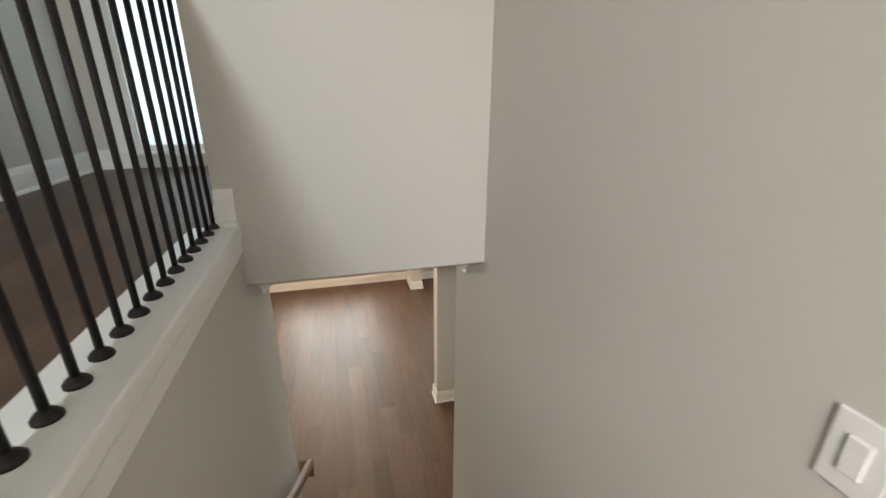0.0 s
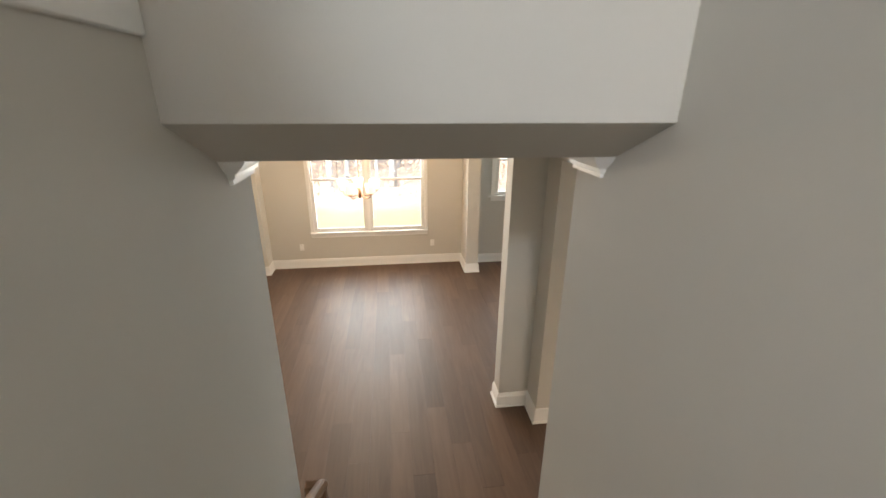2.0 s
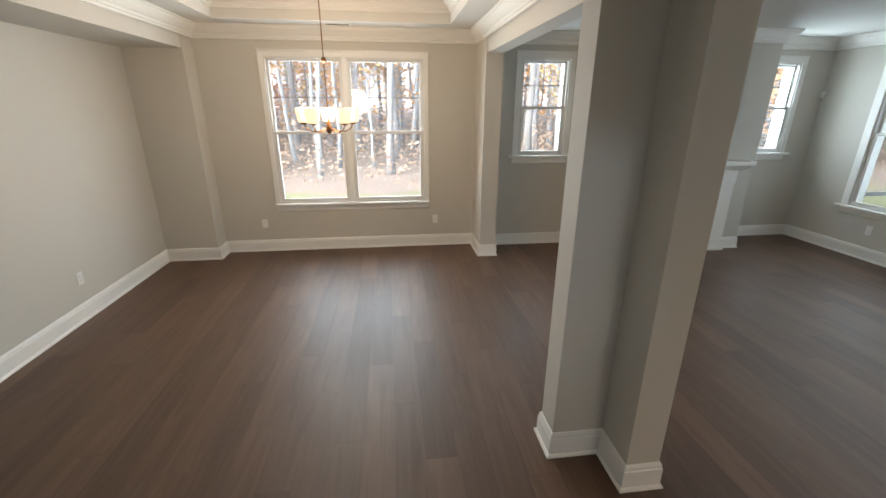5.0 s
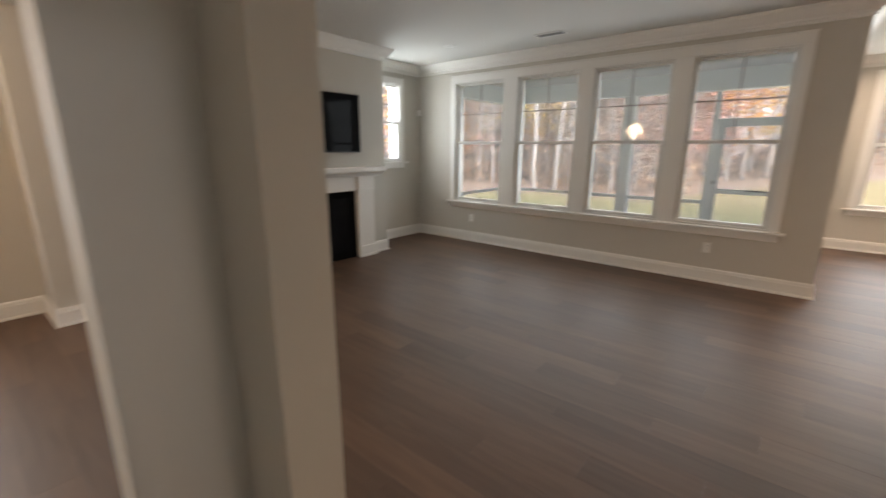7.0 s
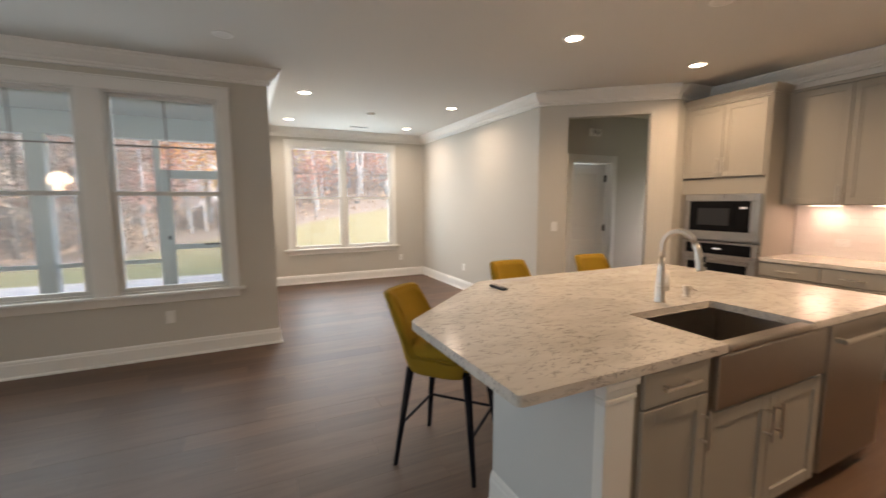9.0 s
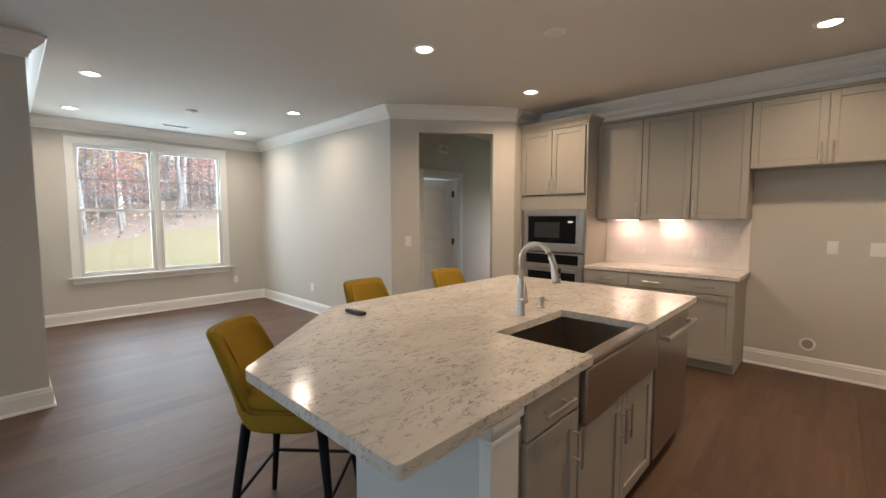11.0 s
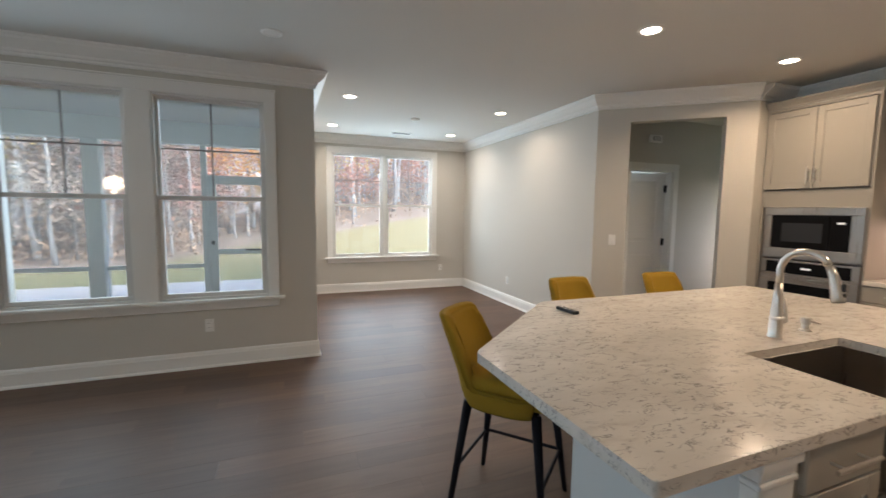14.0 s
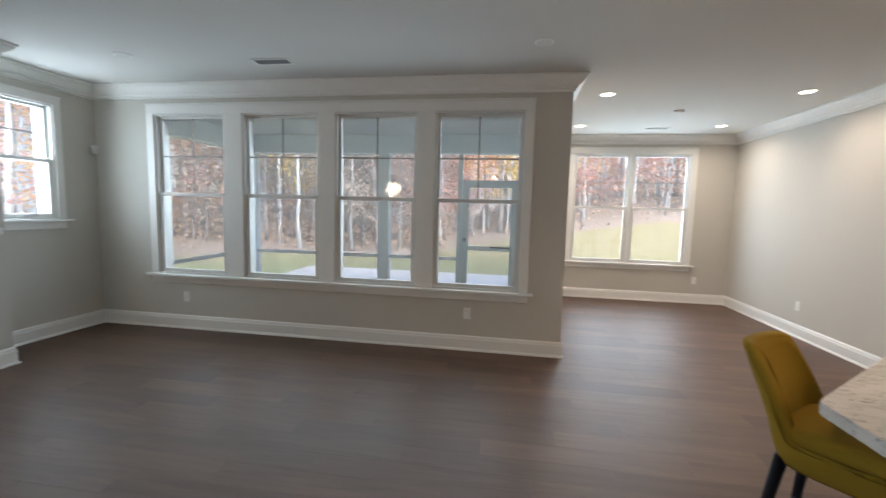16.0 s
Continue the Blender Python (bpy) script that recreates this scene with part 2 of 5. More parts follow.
CHROME = mat("satin_nickel", (0.60, 0.565, 0.52), 0.32, metal=1.0, var=0.04, scale=6, bump=0.0)
BLACKGLASS = mat("black_appliance_glass", (0.008, 0.008, 0.009), 0.06, var=0.1, bump=0.0, rvar=0.02, spec=0.07)
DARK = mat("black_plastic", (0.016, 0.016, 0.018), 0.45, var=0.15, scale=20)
SOOT = mat("black_firebox_metal", (0.004, 0.004, 0.004), 0.9, var=0.3, scale=14, bump=0.2, spec=0.1)
FABRIC = mat("mustard_woven_fabric", (0.30, 0.185, 0.018), 0.92, var=0.16, scale=9, fine=420, bump=0.45, spec=0.2)
LEGS = mat("black_stained_wood", (0.007, 0.006, 0.009), 0.55, spec=0.15, var=0.3, scale=20, stretch=(4, 4, 1), bump=0.06)
LOUVRE = mat("grey_louvre_paint", (0.20, 0.20, 0.20), 0.5, var=0.05, bump=0.0)
PLATE = mat("white_plastic_plate", (0.80, 0.79, 0.76), 0.35, var=0.01, bump=0.0)
TILE = mat("glazed_white_tile", (0.78, 0.74, 0.70), 0.22, var=0.02, scale=9, fine=30, bump=0.02, rand=0.012)
GROUT = mat("pale_grout", (0.77, 0.73, 0.69), 0.6)
BRONZE = mat("brushed_bronze", (0.20, 0.10, 0.045), 0.32, metal=1.0, var=0.1, scale=10)
CONCRETE = mat("pale_concrete", (0.76, 0.77, 0.77), 0.9, var=0.08, scale=1.4, fine=70, bump=0.25)
PORCH = mat("white_porch_paint", (0.82, 0.87, 0.86), 0.6, var=0.02, scale=2)
SCREEN = screen_mesh("insect_screen")
FROST = obscure_glass("white_obscure_glass")
SIDING = mat("pale_lap_siding", (0.62, 0.63, 0.61), 0.7, var=0.03, scale=2)
SHADE = glow("lit_opal_glass", (1.0, 0.70, 0.36), 0.30)
CANGLOW = glow("lit_downlight_lens", (1.0, 0.86, 0.66), 5.0)
PUCK = glow("lit_puck_lens", (1.0, 0.80, 0.58), 4.0)
DISPLAY = glow("lit_clock_display", (0.8, 0.9, 1.0), 0.10)

# ---------------------------------------------------------------- mesh helpers


def link(name, bm, material, parent=None, label="", category="", kind="", group="", smooth=False):
    bmesh.ops.recalc_face_normals(bm, faces=bm.faces)
    me = bpy.data.meshes.new(name)
    bm.to_mesh(me)
    bm.free()
    if material:
        me.materials.append(material)
    if smooth:
        for p in me.polygons:
            p.use_smooth = True
    ob = new(name, me)
    if parent is not None:
        ob.parent = parent
    return tagged(ob, label, category, group, kind)


def part(name, bm, material, parent, label="", smooth=False):
    return link(name, bm, material, parent, label, smooth=smooth)


def thing(name, at, label, category, group="", kind="", rz=0):
    ob = new(name)
    ob.matrix_world = pose(*at, 0, 0, rz)
    return tagged(ob, label, category, group, kind)


def box(x0, x1, y0, y1, z0, z1, bevel=0.0, bm=None, seg=1):
    bm = bm or bmesh.new()
    v = [bm.verts.new((x, y, z)) for x in (x0, x1) for y in (y0, y1) for z in (z0, z1)]
    fs = [bm.faces.new([v[i] for i in q]) for q in ((0, 1, 3, 2), (4, 6, 7, 5), (0, 4, 5, 1), (2, 3, 7, 6), (0, 2, 6, 4), (1, 5, 7, 3))]
    if bevel:
        es = list({e for f in fs for e in f.edges})
        bmesh.ops.bevel(bm, geom=es, offset=bevel, segments=seg, affect='EDGES', profile=0.6)
    return bm


def boxes(rows, bevel=0.0):
    bm = bmesh.new()
    for r in rows:
        box(*r, bevel=bevel, bm=bm)
    return bm


def prism(poly, z0, z1, bevel=0.0, bm=None):
    """An upright prism on a plan polygon."""
    bm = bm or bmesh.new()
    lo, hi = [bm.verts.new((x, y, z0)) for x, y in poly], [bm.verts.new((x, y, z1)) for x, y in poly]
    n = len(poly)
    fs = [bm.faces.new(lo[::-1]), bm.faces.new(hi)] + [bm.faces.new((lo[i], lo[(i + 1) % n], hi[(i + 1) % n], hi[i])) for i in range(n)]
    if bevel:
        bmesh.ops.bevel(bm, geom=list({e for f in fs for e in f.edges}), offset=bevel, segments=2, affect='EDGES', profile=0.6)
    return bm


def rod(p, q, r0, r1=None, sides=12, bm=None, caps=True):
    bm = bm or bmesh.new()
    p, q = Vector(p), Vector(q)
    r1 = r0 if r1 is None else r1
    w = (q - p).normalized()
    u = w.orthogonal().normalized()
    v = w.cross(u)
    rings = [[bm.verts.new(c + r * (u * math.cos(a) + v * math.sin(a))) for a in (2 * math.pi * i / sides for i in range(sides))] for c, r in ((p, r0), (q, r1))]
    for i in range(sides):
        j = (i + 1) % sides
        bm.faces.new((rings[0][i], rings[0][j], rings[1][j], rings[1][i]))
    if caps:
        bm.faces.new(rings[0][::-1])
        bm.faces.new(rings[1])
    return bm


def tube(points, radii, sides=8, bm=None):
    """A bent tube through points."""
    bm = bm or bmesh.new()
    pts = [Vector(p) for p in points]
    if not hasattr(radii, "__len__"):
        radii = [radii] * len(pts)
    u = None
    last = None
    for i, p in enumerate(pts):
        w = (pts[min(i + 1, len(pts) - 1)] - pts[max(i - 1, 0)]).normalized()
        u = w.orthogonal().normalized() if u is None else (u - w * u.dot(w)).normalized()
        v = w.cross(u)
        ring = [bm.verts.new(p + radii[i] * (u * math.cos(a) + v * math.sin(a))) for a in (2 * math.pi * k / sides for k in range(sides))]
        if last:
            for k in range(sides):
                j = (k + 1) % sides
                bm.faces.new((last[k], last[j], ring[j], ring[k]))
        else:
            bm.faces.new(ring[::-1])
        last = ring
    bm.faces.new(last)
    return bm


def lathe(profile, sides=20, bm=None, at=(0, 0, 0)):
    """A turned body: profile rows of (radius, z)."""
    bm = bm or bmesh.new()
    rings = []
    for r, z in profile:
        rings.append([bm.verts.new((at[0] + r * math.cos(a), at[1] + r * math.sin(a), at[2] + z)) for a in (2 * math.pi * k / sides for k in range(sides))])
    for a, c in zip(rings, rings[1:]):
        for k in range(sides):
            j = (k + 1) % sides
            bm.faces.new((a[k], a[j], c[j], c[k]))
    bm.faces.new(rings[0][::-1])
    bm.faces.new(rings[-1])
    return bm


def sweep(profile, path, z=0.0, closed=False, bm=None):
    """A moulding along a plan path, mitred; profile rows of (distance to the path's left, height)."""
    bm = bm or bmesh.new()
    pts = [Vector((*p, 0)) for p in path]
    n = len(pts)
    rings = []
    for i, p in enumerate(pts):
        dirs = []
        if i > 0 or closed:
            dirs.append((p - pts[i - 1]).normalized())
        if i < n - 1 or closed:
            dirs.append((pts[(i + 1) % n] - p).normalized())
        ns = [Vector((-d.y, d.x, 0)) for d in dirs]
        m = ns[0] if len(ns) == 1 else (ns[0] + ns[1]) / (1 + ns[0].dot(ns[1]))
        rings.append([bm.verts.new((p.x + m.x * d, p.y + m.y * d, z + h)) for d, h in profile])
    k = len(profile)
    for i in range(n if closed else n - 1):
        a, c = rings[i], rings[(i + 1) % n]
        for j in range(k):
            jj = (j + 1) % k
            bm.faces.new((a[j], a[jj], c[jj], c[j]))
    if not closed:
        bm.faces.new(rings[0][::-1])
        bm.faces.new(rings[-1])
    return bm


def solid(x, y, z, holes=()):
    """A block with box-shaped holes cut through it."""
    cuts = [sorted({x[0], x[1], *[min(max(c, x[0]), x[1]) for h in holes for c in h[0:2]]}),
            sorted({y[0], y[1], *[min(max(c, y[0]), y[1]) for h in holes for c in h[2:4]]}),
            sorted({z[0], z[1], *[min(max(c, z[0]), z[1]) for h in holes for c in h[4:6]]})]
    nx, ny, nz = [len(c) - 1 for c in cuts]

    def full(i, j, k):
        if not (0 <= i < nx and 0 <= j < ny and 0 <= k < nz):
            return False
        c = [(cuts[a][q] + cuts[a][q + 1]) / 2 for a, q in enumerate((i, j, k))]
        return not any(h[0] < c[0] < h[1] and h[2] < c[1] < h[3] and h[4] < c[2] < h[5] for h in holes)

    bm = bmesh.new()
    seen = {}

    def vert(i, j, k):
        if (i, j, k) not in seen:
            seen[i, j, k] = bm.verts.new((cuts[0][i], cuts[1][j], cuts[2][k]))
        return seen[i, j, k]

    for i in range(nx):
        for j in range(ny):
            for k in range(nz):
                if not full(i, j, k):
                    continue
                for d, q in (((-1, 0, 0), ((0, 0, 0), (0, 0, 1), (0, 1, 1), (0, 1, 0))), ((1, 0, 0), ((1, 0, 0), (1, 1, 0), (1, 1, 1), (1, 0, 1))),
                             ((0, -1, 0), ((0, 0, 0), (1, 0, 0), (1, 0, 1), (0, 0, 1))), ((0, 1, 0), ((0, 1, 0), (0, 1, 1), (1, 1, 1), (1, 1, 0))),
                             ((0, 0, -1), ((0, 0, 0), (0, 1, 0), (1, 1, 0), (1, 0, 0))), ((0, 0, 1), ((0, 0, 1), (1, 0, 1), (1, 1, 1), (0, 1, 1)))):
                    if not full(i + d[0], j + d[1], k + d[2]):
                        bm.faces.new([vert(i + a, j + b, k + c) for a, b, c in q])
    return bm


def structure(name, bm, material, label):
    return link(name, bm, material, None, label, "structure", "structure")


def wall(name, x, y, z, holes=(), material=None, label="smooth greige painted wall"):
    return structure(name, solid(x, y, z, holes), material or PAINT, label)
# ---------------------------------------------------------------- large structure
H = 2.74       # ceiling
UP = 3.05      # upper floor
TOP = 5.55     # upper ceiling
HEAD = 2.44    # heads of the cased openings
WT = 0.15

# windows: (wall, low, high, sill, head) of the rough openings
DIN = (-1.06, 0.84, 0.65, 2.42)
NL, NR = (2.08, 2.70, 1.25, 2.43), (5.36, 5.99, 1.25, 2.43)
EAST = [(2.97, 3.85), (4.035, 4.915), (5.10, 5.98), (6.20, 7.06)]
EZ = (0.64, 2.43)
BRK = (0.20, 2.03, 0.63, 2.44)

subfloor = structure("floor", solid((-2.6, 9.78), (-4.1, 8.08), (-0.22, -0.02)), JOINT, "dark brown plank floor running through the rooms")

structure("ceiling", solid((-2.6, 9.78), (-4.1, 8.08), (H, UP - 0.02),
          [(-0.25, 0.99, -2.8, 2.08, 0, 9), (-1.42, 1.12, 4.70, 7.52, 0, 9)]), CEIL, "flat white painted ceiling")
structure("ceiling_tray", solid((-1.6, 1.3), (4.5, 7.7), (2.985, 3.04)), CEIL, "raised white tray of the dining room ceiling")
bm = bmesh.new()
yz = [(1.84, 2.828), (2.08, 2.717), (2.08, 2.828)]
lo, hi = [bm.verts.new((-0.19, y, z)) for y, z in yz], [bm.verts.new((0.93, y, z)) for y, z in yz]
bm.faces.new(lo)
bm.faces.new(hi[::-1])
for i in range(3):
    bm.faces.new((lo[i], lo[(i + 1) % 3], hi[(i + 1) % 3], hi[i]))
structure("wall_stair_soffit", bm, PAINT, "sloping painted soffit over the stairs")

# dining room
wall("wall_north_dining", (-2.6, 1.512), (7.93, 8.08), (0, H), [(DIN[0], DIN[1], 7, 9, DIN[2], DIN[3])])
wall("wall_chase", (-2.45, -1.82), (7.66, 7.93), (0, H))
wall("wall_west", (-2.6, -2.45), (2.21, 7.93), (0, H))
wall("wall_dining_soffit", (-2.45, -1.83), (4.28, 7.66), (2.46, H))
wall("wall_dining_header", (-2.45, 1.236), (4.11, 4.28), (HEAD, H))
structure("column", prism([(1.527, 3.855), (1.706, 3.855), (1.706, 4.28), (1.236, 4.28), (1.236, 4.11), (1.527, 4.11)], 0, H), PAINT, "greige L-shaped wall end between hall and dining room")
wall("wall_living_header", (1.527, 1.706), (4.28, 7.40), (HEAD, H))
wall("wall_hall_header", (1.527, 1.706), (2.33, 3.855), (HEAD, H))
wall("wall_pier", (1.512, 1.718), (7.40, 8.08), (0, H))

# living room
wall("wall_north_living", (1.718, 6.445), (7.845, 8.08), (0, H), [(NL[0], NL[1], 7, 9, NL[2], NL[3]), (NR[0], NR[1], 7, 9, NR[2], NR[3])])
wall("wall_chimney_breast", (2.90, 5.16), (7.34, 7.845), (0, H), [(3.505, 4.595, 7.3, 7.75, -1, 0.91)])
wall("wall_east", (6.445, 6.445 + 0.175), (2.53, 8.08), (0, H), [(6, 7, a, b, EZ[0], EZ[1]) for a, b in EAST])

# breakfast corner
wall("wall_north_breakfast", (6.62, 9.78), (2.53, 2.68), (0, H))
wall("wall_east_breakfast", (9.62, 9.78), (-0.59, 2.53), (0, H), [(9, 10, BRK[0], BRK[1], BRK[2], BRK[3])])
wall("wall_south_breakfast", (6.0, 9.62), (-0.59, -0.47), (0, H))


def angled(s, off=0.0):
    """A plan point along the slanting kitchen wall, off its face."""
    return (6.0 - 0.645 * s - 0.765 * -off, -0.47 - 0.765 * s + 0.645 * -off)


A0, A1 = 0.335, 1.23
bm = prism([angled(0), angled(A0), angled(A0, 0.12), angled(-0.10, 0.12)], 0, H)
prism([angled(A1), angled(1.504), angled(1.504, 0.12), angled(A1, 0.12)], 0, H, bm=bm)
prism([angled(A0), angled(A1), angled(A1, 0.12), angled(A0, 0.12)], 2.45, H, bm=bm)
structure("wall_angled", bm, PAINT, "slanting greige wall with a cased passage opening")
wall("wall_hall_east", (6.5, 6.62), (-4.1, -0.59), (0, H), [(6, 7, -2.25, -1.47, 0, 2.05)])
wall("wall_hall_west", (5.04, 5.16), (-4.1, -1.62), (0, H))
# unseen opening, made only for the passage fill lamp
wall("wall_hall_south", (5.16, 6.5), (-4.1, -3.98), (0, H), [(5.46, 6.2, -5, -3, 0.9, 2.1)])
wall("wall_bedroom_south", (6.62, 9.62), (-4.1, -3.98), (0, H))
wall("wall_bedroom_east", (9.62, 9.78), (-4.1, -0.59), (0, H), [(9, 10, -3.2, -1.6, 0.7, 2.4)])

# kitchen and stairs
wall("wall_kitchen", (1.05, 5.04), (-2.47, -2.35), (0, H))
wall("wall_cabinet_soffit", (1.05, 5.04), (-2.35, -2.15), (2.492, H), material=TRIM, label="white soffit above the kitchen cabinets")
wall("wall_fridge_return", (1.62, 1.74), (-2.35, -1.62), (0, H))
wall("wall_stair_right", (0.93, 1.05), (-2.8, 2.33), (0, TOP))
wall("wall_pier_stairs", (1.05, 1.735), (2.21, 2.33), (0, H))
wall("wall_stair_left", (-0.31, -0.19), (-2.8, 2.33), (0, UP - 0.02))
wall("wall_hall_back", (-2.45, -0.31), (2.21, 2.33), (0, H))
wall("wall_stair_head", (-0.255, 0.93), (1.84, 1.96), (2.828, TOP))
# upper hall
wall("wall_upper_right", (-0.255, -0.135), (1.96, 4.0), (UP, TOP))
wall("wall_upper_left", (-1.77, -1.65), (-2.8, 4.12), (UP, TOP))
wall("wall_upper_end", (-1.65, -0.135), (4.0, 4.12), (UP, TOP), [(-1.37, -0.62, 3.9, 4.2, UP + 0.12, UP + 2.05)])
# this opening is unseen, added behind the landing lamp
wall("wall_upper_back", (-1.77, 1.05), (-2.92, -2.8), (UP, TOP), [(-1.2, 0.4, -3, -2.7, UP + 0.7, UP + 2.3)])
wall("wall_stair_back", (-0.31, 1.05), (-2.92, -2.8), (0, UP))
structure("ceiling_upper", solid((-1.77, 1.05), (-2.92, 4.12), (TOP, TOP + 0.1)), CEIL, "flat white upper hall ceiling")

BASE = [(0, 0.0), (0.030, 0.0), (0.030, 0.010), (0.024, 0.019), (0.017, 0.022), (0.017, 0.118), (0.013, 0.126), (0.012, 0.140), (0.006, 0.153), (0, 0.156)]
CROWN = [(0, 0), (0.118, 0), (0.118, -0.016), (0.106, -0.022), (0.100, -0.040), (0.080, -0.062), (0.055, -0.084), (0.034, -0.098), (0.030, -0.116), (0.018, -0.122), (0.018, -0.142), (0, -0.146)]


def moulding(name, profile, paths, z, label):
    bm = bmesh.new()
    for path, closed in paths:
        sweep(profile, path, z, closed, bm)
    return structure(name, bm, TRIM, label)


moulding("baseboard", BASE, [
    ([angled(A0, 0.12), angled(A0), angled(0), (9.62, -0.47), (9.62, 2.53), (6.445, 2.53), (6.445, 7.845), (5.16, 7.845), (5.16, 7.34), (4.915, 7.34)], False),
    ([(3.185, 7.34), (2.90, 7.34), (2.90, 7.845), (1.718, 7.845), (1.718, 7.40), (1.512, 7.40), (1.512, 7.93), (-1.82, 7.93), (-1.82, 7.66), (-2.45, 7.66), (-2.45, 2.33), (-0.19, 2.33)], False),
    ([(0.93, 2.33), (1.735, 2.33), (1.735, 2.21), (1.05, 2.21), (1.05, -2.35), (1.62, -2.35), (1.62, -1.62), (1.74, -1.62), (1.74, -2.35), (2.76, -2.35)], False),
    ([(1.527, 3.855), (1.527, 4.11), (1.236, 4.11), (1.236, 4.28), (1.706, 4.28), (1.706, 3.855)], True),
    ([angled(1.504), angled(A1), angled(A1, 0.12)], False),
    ([(6.5, -2.36), (6.5, -3.98)][::-1], False),
], 0.0, "tall white moulded baseboard with shoe")
moulding("baseboard_upper", BASE, [
    ([(-0.255, 1.842), (-0.255, 4.0), (-0.53, 4.0)], False),
    ([(-1.46, 4.0), (-1.65, 4.0), (-1.65, -2.8)], False),
], UP, "white moulded baseboard of the upper hall")
moulding("baseboard_cap", BASE, [([(-0.180, 1.84), (-0.255, 1.84)], False)], UP + 0.0575, "white moulded baseboard end on the knee wall cap")
moulding("crown", CROWN, [
    ([angled(1.504), angled(0), (9.62, -0.47), (9.62, 2.53), (6.445, 2.53), (6.445, 7.845), (5.16, 7.845), (5.16, 7.34), (2.90, 7.34), (2.90, 7.845), (1.718, 7.845),
      (1.718, 2.21), (1.05, 2.21), (1.05, -2.15), (5.04, -2.15), (5.04, -1.64)], False),
], H, "white crown moulding")
moulding("crown_hall", [(x * 0.68, z * 0.68) for x, z in CROWN], [
    ([(1.0, 2.15), (0.93, 2.15), (0.93, 2.33), (1.527, 2.33), (1.527, 4.11), (-2.45, 4.11), (-2.45, 2.33), (-0.19, 2.33), (-0.19, 2.15), (-0.26, 2.15)], False),
], H, "white crown moulding of the stair hall")
moulding("crown_dining", CROWN, [
    ([(1.512, 4.28), (1.512, 7.93), (-1.82, 7.93), (-1.82, 4.28)], True),
], H, "white crown moulding of the dining room")
moulding("crown_tray", CROWN, [([(1.12, 4.70), (1.12, 7.52), (-1.42, 7.52), (-1.42, 4.70)], True)], 2.985, "white crown moulding of the tray ceiling")

# ---------------------------------------------------------------- windows


def sash(win, name, a, b, z0, z1, y, rail=0.045, grid=False, label=""):
    """One sliding sash in the window's own frame: x across, y outward."""
    bm = boxes([(a, b, y, y + 0.032, z0, z0 + rail), (a, b, y, y + 0.032, z1 - rail, z1),
                (a, a + rail, y, y + 0.032, z0 + rail, z1 - rail), (b - rail, b, y, y + 0.032, z0 + rail, z1 - rail)], 0.004)
    s = part(name, bm, VINYL, win, label)
    g = part("pane", box(a + rail - 0.005, b - rail + 0.005, y + 0.013, y + 0.019, z0 + rail - 0.005, z1 - rail + 0.005), GLASS if win.name == "window_4" else THIN_HAZE, s, "clear window glass")
    if grid:
        m, zc = (a + b) / 2, (z0 + z1) / 2
        part("muntin", box(m - 0.007, m + 0.007, y + 0.006, y + 0.011, z0 + rail, z1 - rail), MUNTIN, s)
        part("muntin", box(a + rail, b - rail, y + 0.0055, y + 0.0105, zc - 0.007, zc + 0.007), MUNTIN, s)
    return s


def window(name, place, rz, spans, z0, z1, depth, label, trim=0.095, sill_over=0.05):
    """A row of double-hung units in one casing; place is on the wall's face, x runs along the wall, y outward."""
    win = thing(name, place, label, "window", kind="structure", rz=rz)
    lo, hi = spans[0][0], spans[-1][1]
    case = [(lo - trim, hi + trim, -0.018, 0.0, z1, z1 + trim), (lo - trim, lo, -0.018, 0.0, z0 - 0.002, z1), (hi, hi + trim, -0.018, 0.0, z0 - 0.002, z1)]
    case += [(p[1], q[0], -0.018, 0.0, z0 - 0.002, z1) for p, q in zip(spans, spans[1:])]
    part("window_casing", boxes(case, 0.003), TRIM, win, "flat white casing")
    bead = [(lo - trim - 0.006, hi + trim + 0.006, -0.026, 0.0, z1 + trim, z1 + trim + 0.018)]
    part("casing_cap", boxes(bead, 0.004), TRIM, win)
    part("window_sill", box(lo - trim - sill_over, hi + trim + sill_over, -0.062, 0.0, z0 - 0.030, z0 - 0.003, 0.006, seg=2), TRIM, win, "white window stool")
    part("apron", box(lo - trim, hi + trim, -0.016, 0.0, z0 - 0.105, z0 - 0.031, 0.004), TRIM, win)
    for a, b in spans:
        j = 0.016
        part("jamb", boxes([(a, a + j, 0.0, depth, z0, z1), (b - j, b, 0.0, depth, z0, z1), (a + j, b - j, 0.0, depth, z1 - j, z1), (a + j, b - j, 0.0, depth, z0, z0 + j)]), VINYL, win)
        zm = (z0 + z1) / 2 + 0.01
        sash(win, "lower_sash", a + j, b - j, z0 + j, zm + 0.020, 0.014, rail=0.038, label="white lower sash")
        sash(win, "upper_sash", a + j, b - j, zm - 0.020, z1 - j, 0.050, rail=0.030, grid=True, label="white upper sash with a four-light grid")
        part("sash_lock", box((a + b) / 2 - 0.03, (a + b) / 2 + 0.03, 0.004, 0.0135, zm - 0.004, zm + 0.014, 0.003), VINYL, win)
    return win


window("window_1", (0, 7.93, 0), 0, [(DIN[0], -0.15), (-0.10, DIN[1])], DIN[2], DIN[3], 0.15, "white paired double-hung window in the dining room wall", trim=0.06, sill_over=0.0)
window("window_2", (0, 7.845, 0), 0, [NL[:2]], NL[2], NL[3], 0.23, "small white double-hung window beside the chimney breast", trim=0.075)
window("window_3", (0, 7.845, 0), 0, [NR[:2]], NR[2], NR[3], 0.23, "small white double-hung window in the living room corner", trim=0.075)
